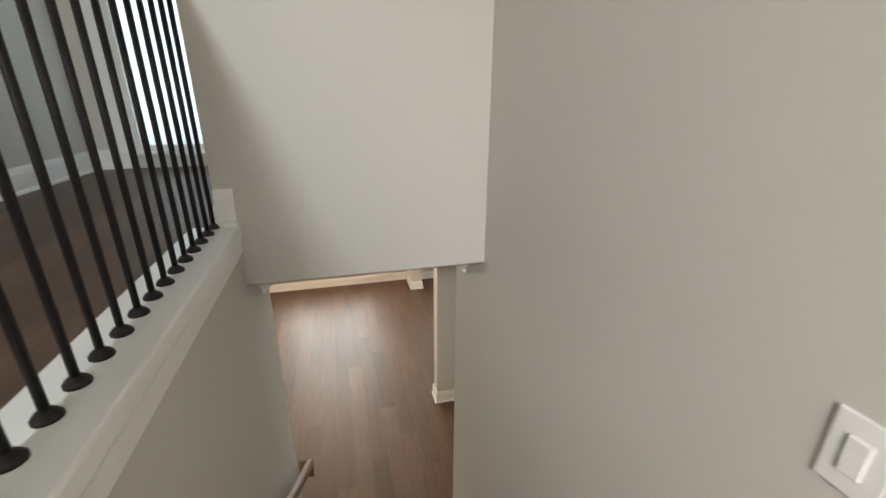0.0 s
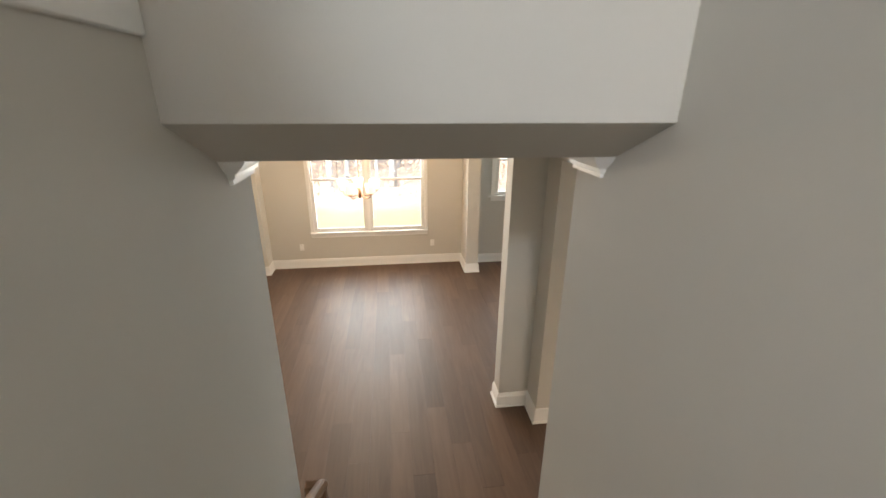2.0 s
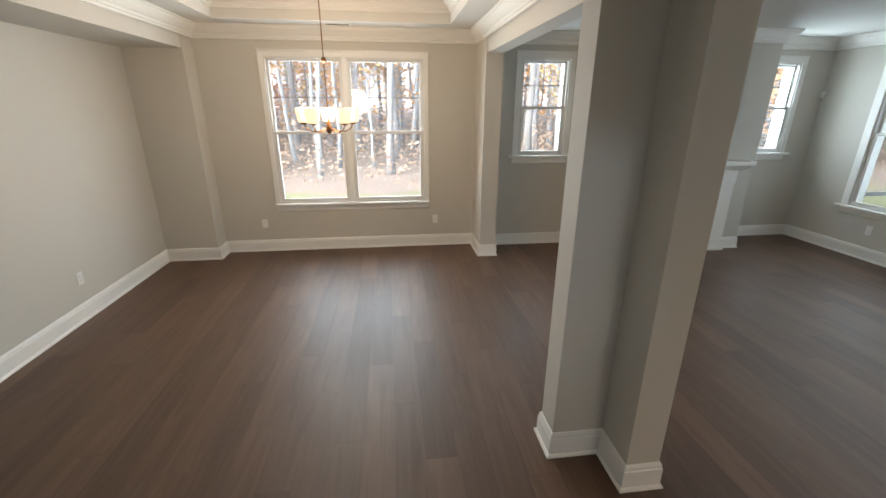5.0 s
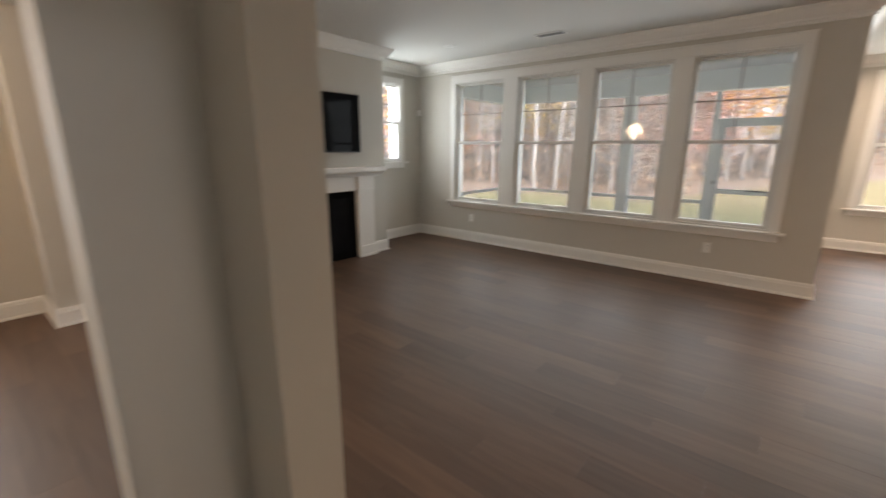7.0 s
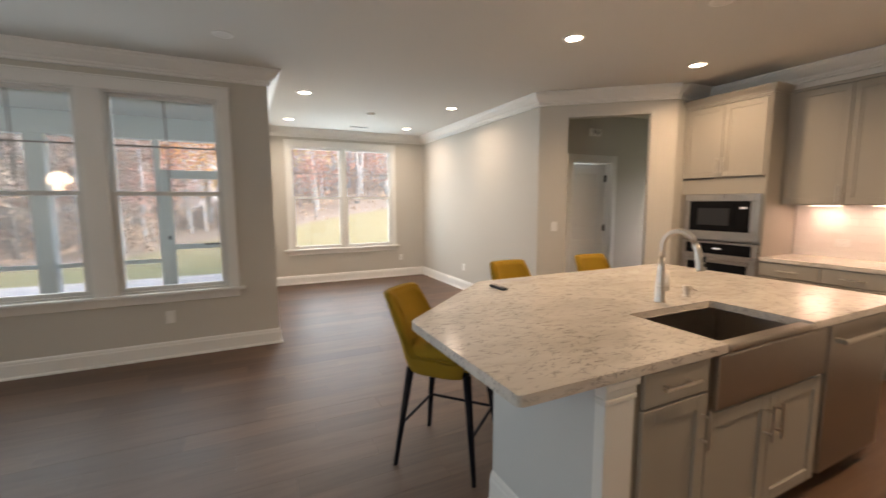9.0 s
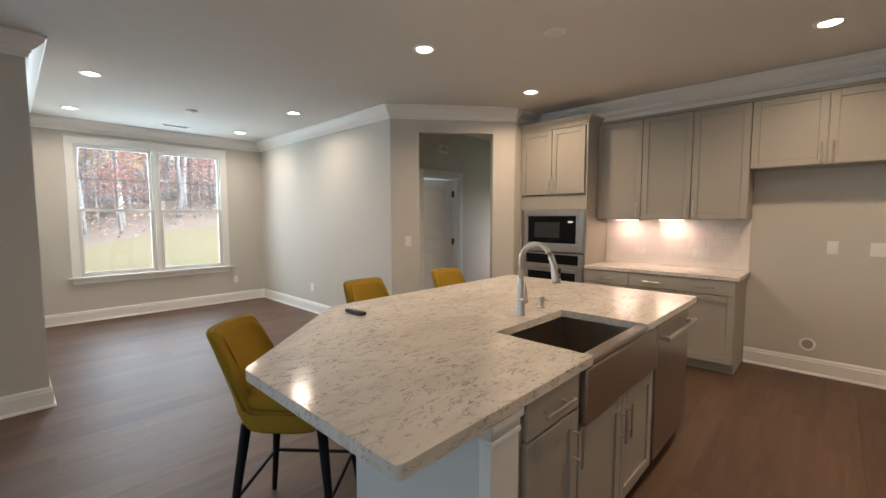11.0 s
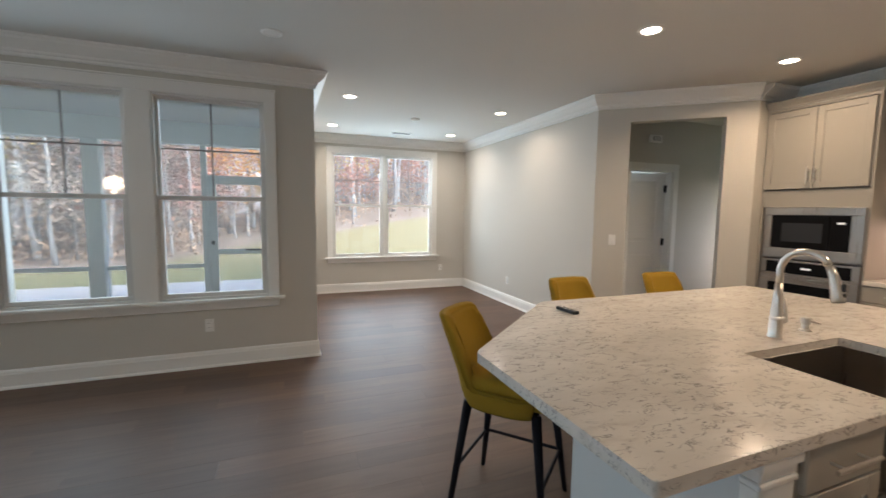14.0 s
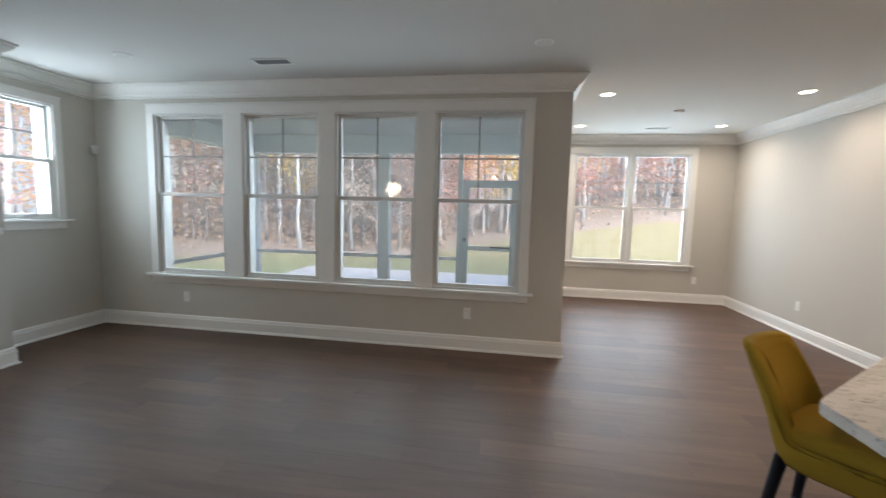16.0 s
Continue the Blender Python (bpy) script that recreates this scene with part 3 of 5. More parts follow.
window("window_4", (6.445, 0, 0), -90, [(-b, -a) for a, b in EAST[::-1]], EZ[0], EZ[1], 0.175, "white row of four double-hung windows facing the porch", trim=0.095)
window("window_5", (9.62, 0, 0), -90, [(-BRK[1], -1.14), (-1.09, -BRK[0])], BRK[2], BRK[3], 0.16, "white paired double-hung window in the breakfast corner", trim=0.09)

# upper hall window, seen between the balusters
uw = thing("window_6", (0, 4.0, 0), "tall bright window at the end of the upper hall", "window", kind="structure")
part("window_casing", boxes([(-1.46, -1.37, -0.018, 0, UP, UP + 2.14), (-0.62, -0.53, -0.018, 0, UP, UP + 2.14), (-1.37, -0.62, -0.018, 0, UP + 2.05, UP + 2.14)], 0.003), TRIM, uw)
part("window_frame", boxes([(-1.37, -1.31, 0.03, 0.09, UP + 0.12, UP + 2.05), (-0.68, -0.62, 0.03, 0.09, UP + 0.12, UP + 2.05), (-1.31, -0.68, 0.03, 0.09, UP + 0.12, UP + 0.18), (-1.31, -0.68, 0.03, 0.09, UP + 1.99, UP + 2.05)], 0.003), VINYL, uw)
part("pane", box(-1.315, -0.675, 0.055, 0.061, UP + 0.175, UP + 1.995), FROST, uw, "white obscure glass")
part("threshold", box(-1.46, -0.53, -0.045, 0.0, UP + 0.105, UP + 0.13, 0.004), TRIM, uw)

# ---------------------------------------------------------------- stairs and upper hall
RISE, TREAD, FOOT = UP / 16, 0.255, 2.58
stairs = thing("staircase", (0.37, FOOT, 0), "straight closed staircase with oak treads between painted walls", "stairs", kind="structure")
for i in range(15):
    y1 = -i * TREAD
    part("riser", box(-0.555, 0.555, y1 - 0.02, y1, i * RISE, (i + 1) * RISE - 0.028), TRIM, stairs, "white riser")
    part("tread", box(-0.555, 0.555, y1 - TREAD - 0.004, y1 + 0.025, (i + 1) * RISE - 0.028, (i + 1) * RISE, 0.008, seg=2), OAK, stairs, "brown oak tread")
part("riser", box(-0.555, 0.555, -15 * TREAD - 0.02, -15 * TREAD, 15 * RISE, UP - 0.024), TRIM, stairs)
landing = wall("floor_landing", (-0.19, 0.93), (-2.8, FOOT - 15 * TREAD - 0.02), (UP - 0.2, UP - 0.002), material=FLOOR, label="brown plank landing at the head of the stairs")

structure("floor_upper", solid((-1.65, -0.31), (-2.8, 4.0), (UP - 0.02, UP - 0.012)), JOINT, "brown plank floor of the upper hall")
knee = thing("knee_wall_cap", (-0.28, 0, UP), "white painted cap board on the stair knee wall", "trim", kind="structure")
part("cap_board", box(-0.085, 0.108, -2.8, 1.838, 0.002, 0.057, 0.008, seg=2), TRIM, knee)
part("skirt_board", box(0.0905, 0.101, -2.8, 1.838, -0.066, 0.0015, 0.004), TRIM, knee)

railing = thing("stair_railing", (-0.269, 0, UP + 0.057), "oak handrail on round dark iron balusters", "railing", kind="structure")
first = None
for i in range(46):
    y = 1.812 - 0.0922 * i
    if first is None:
        bm = rod((0, 0, 0.010), (0, 0, 0.885), 0.0085, sides=10)
        me_b = part("baluster", bm, IRON, railing, "round dark iron baluster", smooth=True)
        sh = part("shoe", lathe([(0.0235, 0), (0.0235, 0.006), (0.019, 0.012), (0.0125, 0.018), (0.0088, 0.020)], 14), IRON, me_b, "cast iron shoe", smooth=False)
        me_b.location = (0, y, 0)
        first = (me_b, sh)
    else:
        o = new("baluster", first[0].data)
        o.parent, o.location = railing, (0, y, 0)
        o["label"] = "round dark iron baluster"
        k = new("shoe", first[1].data)
        k.parent = o
prof = [(-0.030, 0.0), (0.030, 0.0), (0.033, 0.020), (0.028, 0.045), (0.014, 0.058), (-0.014, 0.058), (-0.028, 0.045), (-0.033, 0.020)]
bm = bmesh.new()
ra, rb = [bm.verts.new((x, 1.838, 0.88 + z)) for x, z in prof], [bm.verts.new((x, -2.8, 0.88 + z)) for x, z in prof]
bm.faces.new(ra)
bm.faces.new(rb[::-1])
for i in range(8):
    bm.faces.new((ra[i], ra[(i + 1) % 8], rb[(i + 1) % 8], rb[i]))
part("handrail", bm, OAK, railing, "stained oak handrail")
part("rosette", rod((0, 1.836, 0.908), (0, 1.820, 0.908), 0.05, sides=20), OAK, railing)

SL = -RISE / TREAD
grab = thing("wall_handrail", (-0.19, 2.42, 1.10), "stained oak wall handrail with a squared returned end", "handrail", kind="structure")
bm = bmesh.new()
p2 = [(0.052, -0.02), (0.098, -0.02), (0.101, 0.004), (0.094, 0.026), (0.082, 0.034), (0.068, 0.034), (0.056, 0.026), (0.049, 0.004)]
ra, rb = [bm.verts.new((x, 0, z + 0.05)) for x, z in p2], [bm.verts.new((x, -4.0, z + 0.05 + 4.0 * -SL)) for x, z in p2]
bm.faces.new(ra)
bm.faces.new(rb[::-1])
for i in range(8):
    bm.faces.new((ra[i], ra[(i + 1) % 8], rb[(i + 1) % 8], rb[i]))
part("rail", bm, OAK, grab)
part("return", box(0.0, 0.095, -0.045, 0.004, -0.045, 0.082, 0.006), OAK, grab, "squared oak return")
for y in (-0.35, -1.55, -2.75, -3.8):
    part("bracket", tube([(0.0, y, 0.0 - SL * -y - 0.05), (0.05, y, 0.0 - SL * -y - 0.055), (0.075, y, SL * y + 0.028)], 0.007, 8), IRON, grab, "dark iron bracket")


def plate(name, place, rz, label, w=0.072, h=0.117, kind="outlet", rockers=1):
    """A wall plate; y points out of the wall into the room."""
    t = thing(name, place, label, kind, group=kind + " plates", rz=rz)
    part("cover", box(-w / 2, w / 2, 0.0, 0.006, -h / 2, h / 2, 0.003, seg=2), PLATE, t)
    for i in range(rockers):
        x = (i - (rockers - 1) / 2) * 0.046
        if kind == "outlet":
            for dz in (-0.02, 0.02):
                s = part("socket", box(x - 0.016, x + 0.016, 0.006, 0.0085, dz - 0.0135, dz + 0.0135, 0.003), PLATE, t)
                part("slot", boxes([(x - 0.008, x - 0.006, 0.0085, 0.0088, dz - 0.003, dz + 0.006), (x + 0.006, x + 0.008, 0.0085, 0.0088, dz - 0.003, dz + 0.006)]), DARK, s, "dark contact slots")
        else:
            part("rocker", box(x - 0.016, x + 0.016, 0.006, 0.011, -0.033, 0.033, 0.003), PLATE, t)
    return t


plate("outlet", (6.445, 6.73, 0.375), 90, "white duplex outlet low on the wall under the windows")
plate("outlet", (6.445, 3.477, 0.39), 90, "white duplex outlet low on the wall under the windows")
plate("outlet", (-1.30, 7.93, 0.38), 180, "white duplex outlet beside the dining window")
plate("outlet", (0.98, 7.93, 0.38), 180, "white duplex outlet beside the dining window")
plate("outlet", (-2.45, 6.2, 0.38), -90, "white duplex outlet on the side wall")
plate("outlet", (2.83, 7.845, 0.42), 180, "white duplex outlet beside the chimney breast")
plate("outlet", (9.62, 0.02, 0.38), 90, "white duplex outlet in the breakfast corner")
plate("outlet", (7.9, -0.47, 0.38), 0, "white duplex outlet on the long wall")
plate("outlet", (3.77, -2.335, 1.06), 0, "white duplex outlet on the tile splash", w=0.117, h=0.072)
plate("outlet", (3.164, -2.335, 1.07), 0, "white wide outlet on the tile splash", w=0.15, h=0.085, rockers=2)
plate("light_switch", (2.162, -2.35, 1.175), 0, "white rocker switch on the fridge wall", kind="switch")
plate("light_switch", (1.871, -2.35, 1.171), 0, "white wide rocker switch on the fridge wall", w=0.117, kind="switch", rockers=2)
sx, sy = angled(0.20)
plate("light_switch", (sx, sy, 1.16), 50, "white rocker switch beside the passage", kind="switch")
plate("light_switch", (0.93, 0.29, UP + 0.085), 90, "white rocker switch on the stair wall", w=0.08, h=0.13, kind="switch")

sens = thing("alarm_sensor", (6.40, 7.80, 2.03), "small white alarm sensor high in the corner", "sensor", rz=0)
part("housing", box(-0.03, 0.03, -0.02, 0.03, -0.045, 0.045, 0.01, seg=2), PLATE, sens)
part("lens", box(-0.02, 0.02, -0.026, -0.019, -0.032, 0.006, 0.004), VINYL, sens)

# ---------------------------------------------------------------- ceiling fittings


def downlight(x, y, watts=3.5, color=WARM):
    t = thing("recessed_light", (x, y, H), "lit white recessed ceiling downlight", "downlight", group="recessed ceiling lights")
    bm = bmesh.new()
    sides = 24
    rings = [[bm.verts.new((r * math.cos(a), r * math.sin(a), z)) for a in (2 * math.pi * k / sides for k in range(sides))] for r, z in ((0.088, -0.0005), (0.086, -0.006), (0.066, -0.007), (0.060, -0.001))]
    for a, c in zip(rings, rings[1:]):
        for k in range(sides):
            bm.faces.new((a[k], a[(k + 1) % sides], c[(k + 1) % sides], c[k]))
    part("trim_ring", bm, TRIM, t, smooth=False)
    part("lens", rod((0, 0, -0.0008), (0, 0, -0.003), 0.061, sides=24), CANGLOW, t, "glowing lens")
    la = new("downlight_lamp", bpy.data.lights.new("downlight_lamp", 'AREA'))
    la.data.shape, la.data.size, la.data.energy, la.data.color, la.data.spread = 'DISK', 0.16, watts, color, radians(155)
    la.location = (x, y, H - 0.012)
    return t


for x, y in ((4.515, -1.13), (7.12, 0.15), (7.10, 2.09), (4.526, 0.39), (8.81, 2.10), (8.86, 0.15), (2.25, -1.17), (2.25, 0.42)):
    downlight(x, y, 2.7 if x > 6 else 4.1, (1.0, 0.84, 0.66) if x > 6 else WARM)


def ceiling_disc(x, y, label, r=0.06, hole=True):
    t = thing("ceiling_detector", (x, y, H), label, "detector", group="ceiling discs")
    part("base", lathe([(r, -0.0005), (r, -0.010), (r * 0.9, -0.022), (r * 0.62, -0.028), (r * 0.6, -0.026)], 24), PLATE, t, smooth=False)
    if hole:
        part("grille", rod((0, 0, -0.0265), (0, 0, -0.0295), r * 0.45, sides=18), VINYL, t)


def plain_disc(x, y, r=0.075):
    t = thing("unlit_downlight", (x, y, H), "unlit white recessed downlight in the ceiling", "downlight", group="unlit ceiling lights")
    part("trim_ring", lathe([(r, -0.0005), (r, -0.005), (r * 0.8, -0.008), (r * 0.72, -0.003)], 24), TRIM, t)
    part("lens", rod((0, 0, -0.0028), (0, 0, -0.0055), r * 0.72, sides=24), VINYL, t, "dull unlit lens")


plain_disc(5.57, 6.516)
plain_disc(5.614, 2.878)
plain_disc(3.649, -0.038)
ceiling_disc(7.90, 1.07, "white smoke detector on the breakfast ceiling")
ceiling_disc(-0.85, 3.55, "white smoke detector on the hall ceiling", 0.07)


def vent(x, y, w, d, label):
    t = thing("ceiling_vent", (x, y, H), label, "vent", group="ceiling vents")
    part("frame", boxes([(-w / 2, w / 2, -d / 2, -d / 2 + 0.02, -0.008, -0.0005), (-w / 2, w / 2, d / 2 - 0.02, d / 2, -0.008, -0.0005),
                         (-w / 2, -w / 2 + 0.02, -d / 2 + 0.02, d / 2 - 0.02, -0.008, -0.0005), (w / 2 - 0.02, w / 2, -d / 2 + 0.02, d / 2 - 0.02, -0.008, -0.0005)], 0.002), PLATE, t)
    # no duct is cut: its darkness is a flat black sheet
    part("backing", box(-w / 2 + 0.02, w / 2 - 0.02, -d / 2 + 0.02, d / 2 - 0.02, -0.002, -0.0007), DARK, t, "flat black sheet painted as the unlit duct behind the louvres")
    n = max(4, int((min(w, d) - 0.04) / 0.016))
    for i in range(n):
        c = -min(w, d) / 2 + 0.02 + (i + 0.5) * (min(w, d) - 0.04) / n
        r = (-w / 2 + 0.02, w / 2 - 0.02, c - 0.005, c + 0.003, -0.007, -0.003) if w > d else (c - 0.005, c + 0.003, -d / 2 + 0.02, d / 2 - 0.02, -0.007, -0.003)
        part("slat", box(*r), LOUVRE, t)


vent(5.83, 5.24, 0.15, 0.36, "white louvred ceiling register near the windows")
vent(9.03, 0.96, 0.13, 0.34, "white louvred ceiling register in the breakfast corner")
vent(-0.144, 7.70, 0.30, 0.11, "white louvred ceiling register near the dining window")

# ---------------------------------------------------------------- chandelier
CH = (-0.125, 6.2)
chand = thing("chandelier", (CH[0], CH[1], 1.685), "bronze five-arm chandelier with glowing opal glass shades", "chandelier")
part("rod", rod((0, 0, 0.0), (0, 0, 1.29), 0.0045, sides=10), BRONZE, chand)
part("canopy", lathe([(0.0062, 1.262), (0.03, 1.267), (0.06, 1.282), (0.065, 1.2995)], 20), BRONZE, chand)
part("hub", lathe([(0.004, -0.05), (0.018, -0.035), (0.030, -0.01), (0.022, 0.02), (0.012, 0.06), (0.006, 0.09)], 16), BRONZE, chand, smooth=True)
part("loop", lathe([(0.006, 0.52), (0.020, 0.535), (0.020, 0.555), (0.006, 0.57)], 14), BRONZE, chand)
for k in range(5):
    a = 2 * math.pi * k / 5 + 0.45
    c, s = math.cos(a), math.sin(a)
    arm = part("arm", tube([(c * r, s * r, z) for r, z in ((0.015, 0.0), (0.08, -0.025), (0.15, -0.028), (0.197, -0.005), (0.215, 0.03))], 0.0055, 8), BRONZE, chand, "curved bronze arm", smooth=True)
    part("cup", lathe([(0.010, 0.028), (0.030, 0.036), (0.034, 0.046)], 14, at=(c * 0.215, s * 0.215, 0)), BRONZE, arm, "bronze cup")
    part("shade", lathe([(0.036, 0.0465), (0.050, 0.052), (0.056, 0.075), (0.062, 0.115), (0.069, 0.170), (0.0665, 0.170), (0.058, 0.112), (0.05, 0.07)], 20, at=(c * 0.215, s * 0.215, 0)), SHADE, arm, "glowing opal glass shade", smooth=True)
cl = new("chandelier_lamp", bpy.data.lights.new("chandelier_lamp", 'POINT'))
cl.data.energy, cl.data.color, cl.data.shadow_soft_size = 14, WARM, 0.20
cl.location = (CH[0], CH[1], 1.93)

# ---------------------------------------------------------------- fireplace and television
surround = thing("fireplace_surround", (4.05, 7.34, 0), "white painted wooden fireplace surround with a moulded mantel", "fireplace")
for s in (-1, 1):
    xa, xb = sorted((s * 0.545, s * 0.825))
    p = part("pilaster", box(xa, xb, -0.075, 0.0, 0.0, 0.915, 0.004), TRIM, surround)
    part("plinth", boxes([(xa - 0.012, xb + 0.012, -0.092, -0.0755, 0, 0.155), (xa - 0.022, xb + 0.022, -0.108, -0.0925, 0, 0.034)], 0.004), TRIM, p)
    part("capital", boxes([(xa - 0.004, xb + 0.004, -0.086, 0.0, 0.9155, 1.092), (xa - 0.008, xb + 0.008, -0.092, -0.0865, 0.9155, 0.928)], 0.003), TRIM, p, "square white capital block")
part("frieze", box(-0.540, 0.540, -0.060, 0.0, 0.912, 1.092, 0.003), TRIM, surround)
bm = bmesh.new()
cor = [(0.0, 1.094), (0.094, 1.094), (0.098, 1.106), (0.110, 1.112), (0.122, 1.132), (0.145, 1.146), (0.150, 1.160), (0.0, 1.160)]
sweep(cor, [(0.829, 0.0), (0.829, -0.001), (-0.829, -0.001), (-0.829, 0.0)], 0, False, bm)
part("cornice", bm, TRIM, surround)
part("mantel_shelf", box(-0.985, 0.985, -0.172, 0.0, 1.161, 1.214, 0.006, seg=2), TRIM, surround, "white mantel shelf")
fb = thing("firebox", (4.05, 7.34, 0), "black metal gas firebox set in the wall", "firebox")
part("lining", boxes([(-0.540, 0.540, 0.38, 0.40, 0.002, 0.905), (-0.540, -0.51, 0.004, 0.38, 0.002, 0.905), (0.51, 0.540, 0.004, 0.38, 0.002, 0.905), (-0.51, 0.51, 0.004, 0.38, 0.875, 0.905), (-0.51, 0.51, 0.004, 0.38, 0.002, 0.02)]), SOOT, fb)
part("face_frame", boxes([(-0.5445, -0.475, -0.008, 0.003, 0.003, 0.912), (0.475, 0.5445, -0.008, 0.003, 0.003, 0.912), (-0.475, 0.475, -0.008, 0.003, 0.82, 0.912), (-0.475, 0.475, -0.008, 0.003, 0.003, 0.09)], 0.002), SOOT, fb, "black metal face")
part("glass_front", box(-0.475, 0.475, -0.002, 0.002, 0.09, 0.82), BLACKGLASS, fb, "dark firebox glass")
for i in range(6):
    part("louvre", box(-0.45, 0.45, -0.014, -0.008, 0.835 + i * 0.011, 0.840 + i * 0.011), SOOT, fb)
for i, (y, z, r) in enumerate(((0.12, 0.10, 0.04), (0.2, 0.11, 0.045), (0.16, 0.18, 0.035))):
    part("log", tube([(-0.25 + 0.05 * i, y, z), (0.0, y + 0.02, z + 0.012), (0.26 - 0.03 * i, y - 0.01, z)], [r, r * 1.08, r * 0.9], 9), SOOT, fb, "charred ceramic log")

tv = thing("television", (4.063, 7.34, 1.757), "large flat black television on the chimney breast", "television")
part("casing", box(-0.625, 0.625, -0.062, -0.030, -0.355, 0.355, 0.006), DARK, tv)
part("screen", box(-0.615, 0.615, -0.066, -0.0615, -0.338, 0.347), BLACKGLASS, tv, "dark glossy screen")
part("wall_mount", box(-0.2, 0.2, -0.030, 0.0, -0.15, 0.15), DARK, tv)
part("bezel", box(-0.615, 0.615, -0.0675, -0.062, -0.353, -0.339), DARK, tv)

# ---------------------------------------------------------------- kitchen


def bar_pull(parent, p, axis, length=0.16, out=(0, 1, 0)):
    """A bar handle centred at p; axis 0, 1 or 2; out: the way it stands off."""
    o = Vector(out)
    a = Vector((0, 0, 0))
    a[axis] = length / 2
    c = Vector(p) + o * 0.034
    bm = rod(c - a, c + a, 0.0062, sides=10)
    for s in (-0.62, 0.62):
        rod(Vector(p) + a * s, c + a * s, 0.0048, sides=8, bm=bm)
    return part("handle", bm, CHROME, parent, "brushed nickel bar handle")


def shaker(parent, name, u0, u1, z0, z1, face, ax, out, rail=0.058, panel=True):
    """A recessed-panel door or a plain drawer front. ax 0: lies along x facing y; ax 1: lies along y facing x. out: +1 or -1."""
    def b(a0, a1, d0, d1, c0, c1):
        d = sorted((face + out * d0, face + out * d1))
        return (a0, a1, d[0], d[1], c0, c1) if ax == 0 else (d[0], d[1], a0, a1, c0, c1)
    if panel:
        rows = [b(u0, u0 + rail, 0.001, 0.020, z0, z1), b(u1 - rail, u1, 0.001, 0.020, z0, z1), b(u0 + rail, u1 - rail, 0.001, 0.020, z1 - rail, z1), b(u0 + rail, u1 - rail, 0.001, 0.020, z0, z0 + rail)]
        d = part(name, boxes(rows, 0.0022), CAB, parent)
        part("panel", box(*b(u0 + rail - 0.003, u1 - rail + 0.003, 0.001, 0.010, z0 + rail - 0.003, z1 - rail + 0.003)), CAB, d)
    else:
        d = part(name, box(*b(u0, u1, 0.001, 0.020, z0, z1), bevel=0.004), CAB, parent)
    return d


G = 0.0025
YB = -1.765   # faces of the base and tall cabinets
YU = -2.045   # faces of the wall cabinets
# tall oven cabinet
tall = thing("oven_cabinet", (0, 0, 0), "tall warm grey cabinet holding a microwave and an oven", "cabinet")
part("side_panel", box(4.172, 4.195, -2.349, YB, 0.0, 2.49, 0.0015), CAB, tall)
part("side_panel", box(5.012, 5.032, -2.349, YB, 0.0, 2.49, 0.0015), CAB, tall)
part("back_panel", box(4.1955, 5.0115, -2.349, -2.30, 0.0, 2.49), CAB, tall)
part("top_panel", box(4.1955, 5.0115, -2.2995, YB, 2.465, 2.49), CAB, tall)
part("shelf", box(4.1955, 5.0115, -2.2995, YB, 1.665, 1.70), CAB, tall)
part("shelf", box(4.1955, 5.0115, -2.2995, -1.80, 1.03, 1.048), CAB, tall)
part("face_rail", box(4.1955, 5.0115, YB - 0.02, YB, 1.5355, 1.6645), CAB, tall)
part("bottom_panel", box(4.1955, 5.0115, -2.2995, YB, 0.10, 0.12), CAB, tall)
part("toe_kick", box(4.1955, 5.0115, -2.2995, -1.83, 0.0, 0.0995), CAB, tall)
for u0, u1, hx in ((4.195 + G, 4.603 - G, 4.575), (4.603 + G, 5.012 - G, 4.631)):
    d = shaker(tall, "door", u0, u1, 1.712, 2.455, YB, 0, 1)
    bar_pull(d, (hx, YB + 0.020, 1.83), 2)
d = shaker(tall, "drawer", 4.195 + G, 5.012 - G, 0.125, 0.36, YB, 0, 1, panel=False)
bar_pull(d, (4.60, YB + 0.020, 0.27), 0)
crown_prof = [(0, 0), (0.012, 0), (0.016, 0.02), (0.040, 0.045), (0.052, 0.060), (0.052, 0.072), (0, 0.072)]
bm = sweep(crown_prof, [(4.172, -2.05), (4.172, YB), (5.032, YB)], 2.491)
part("cornice", bm, CAB, tall, "grey cornice moulding")

mw = thing("microwave", (4.585, YB, 1.29), "built-in stainless steel microwave with a black glass door", "microwave")
part("frame", boxes([(-0.395, 0.395, 0.002, 0.024, 0.170, 0.245), (-0.395, 0.395, 0.002, 0.024, -0.245, -0.150), (-0.395, -0.300, 0.002, 0.024, -0.150, 0.170), (0.322, 0.395, 0.002, 0.024, -0.150, 0.170)], 0.004), STEEL, mw, "wide steel trim frame")
part("body", box(-0.39, 0.39, -0.40, 0.0, -0.235, 0.238), DARK, mw)
d = part("door", box(-0.150, 0.320, 0.002, 0.022, -0.148, 0.168, 0.003), BLACKGLASS, mw, "black glass door")
part("window", box(-0.10, 0.23, 0.0222, 0.0230, -0.085, 0.095), DARK, d)
part("control_panel", box(-0.298, -0.152, 0.002, 0.021, -0.148, 0.168, 0.003), BLACKGLASS, mw, "black touch panel")
part("display", box(-0.262, -0.205, 0.0212, 0.0220, 0.092, 0.110), DISPLAY, mw, "lit clock display")
oven = thing("wall_oven", (4.585, YB, 0.70), "built-in stainless steel wall oven with black glass", "oven")
part("body", box(-0.38, 0.38, -0.45, 0.0, -0.32, 0.32), DARK, oven)
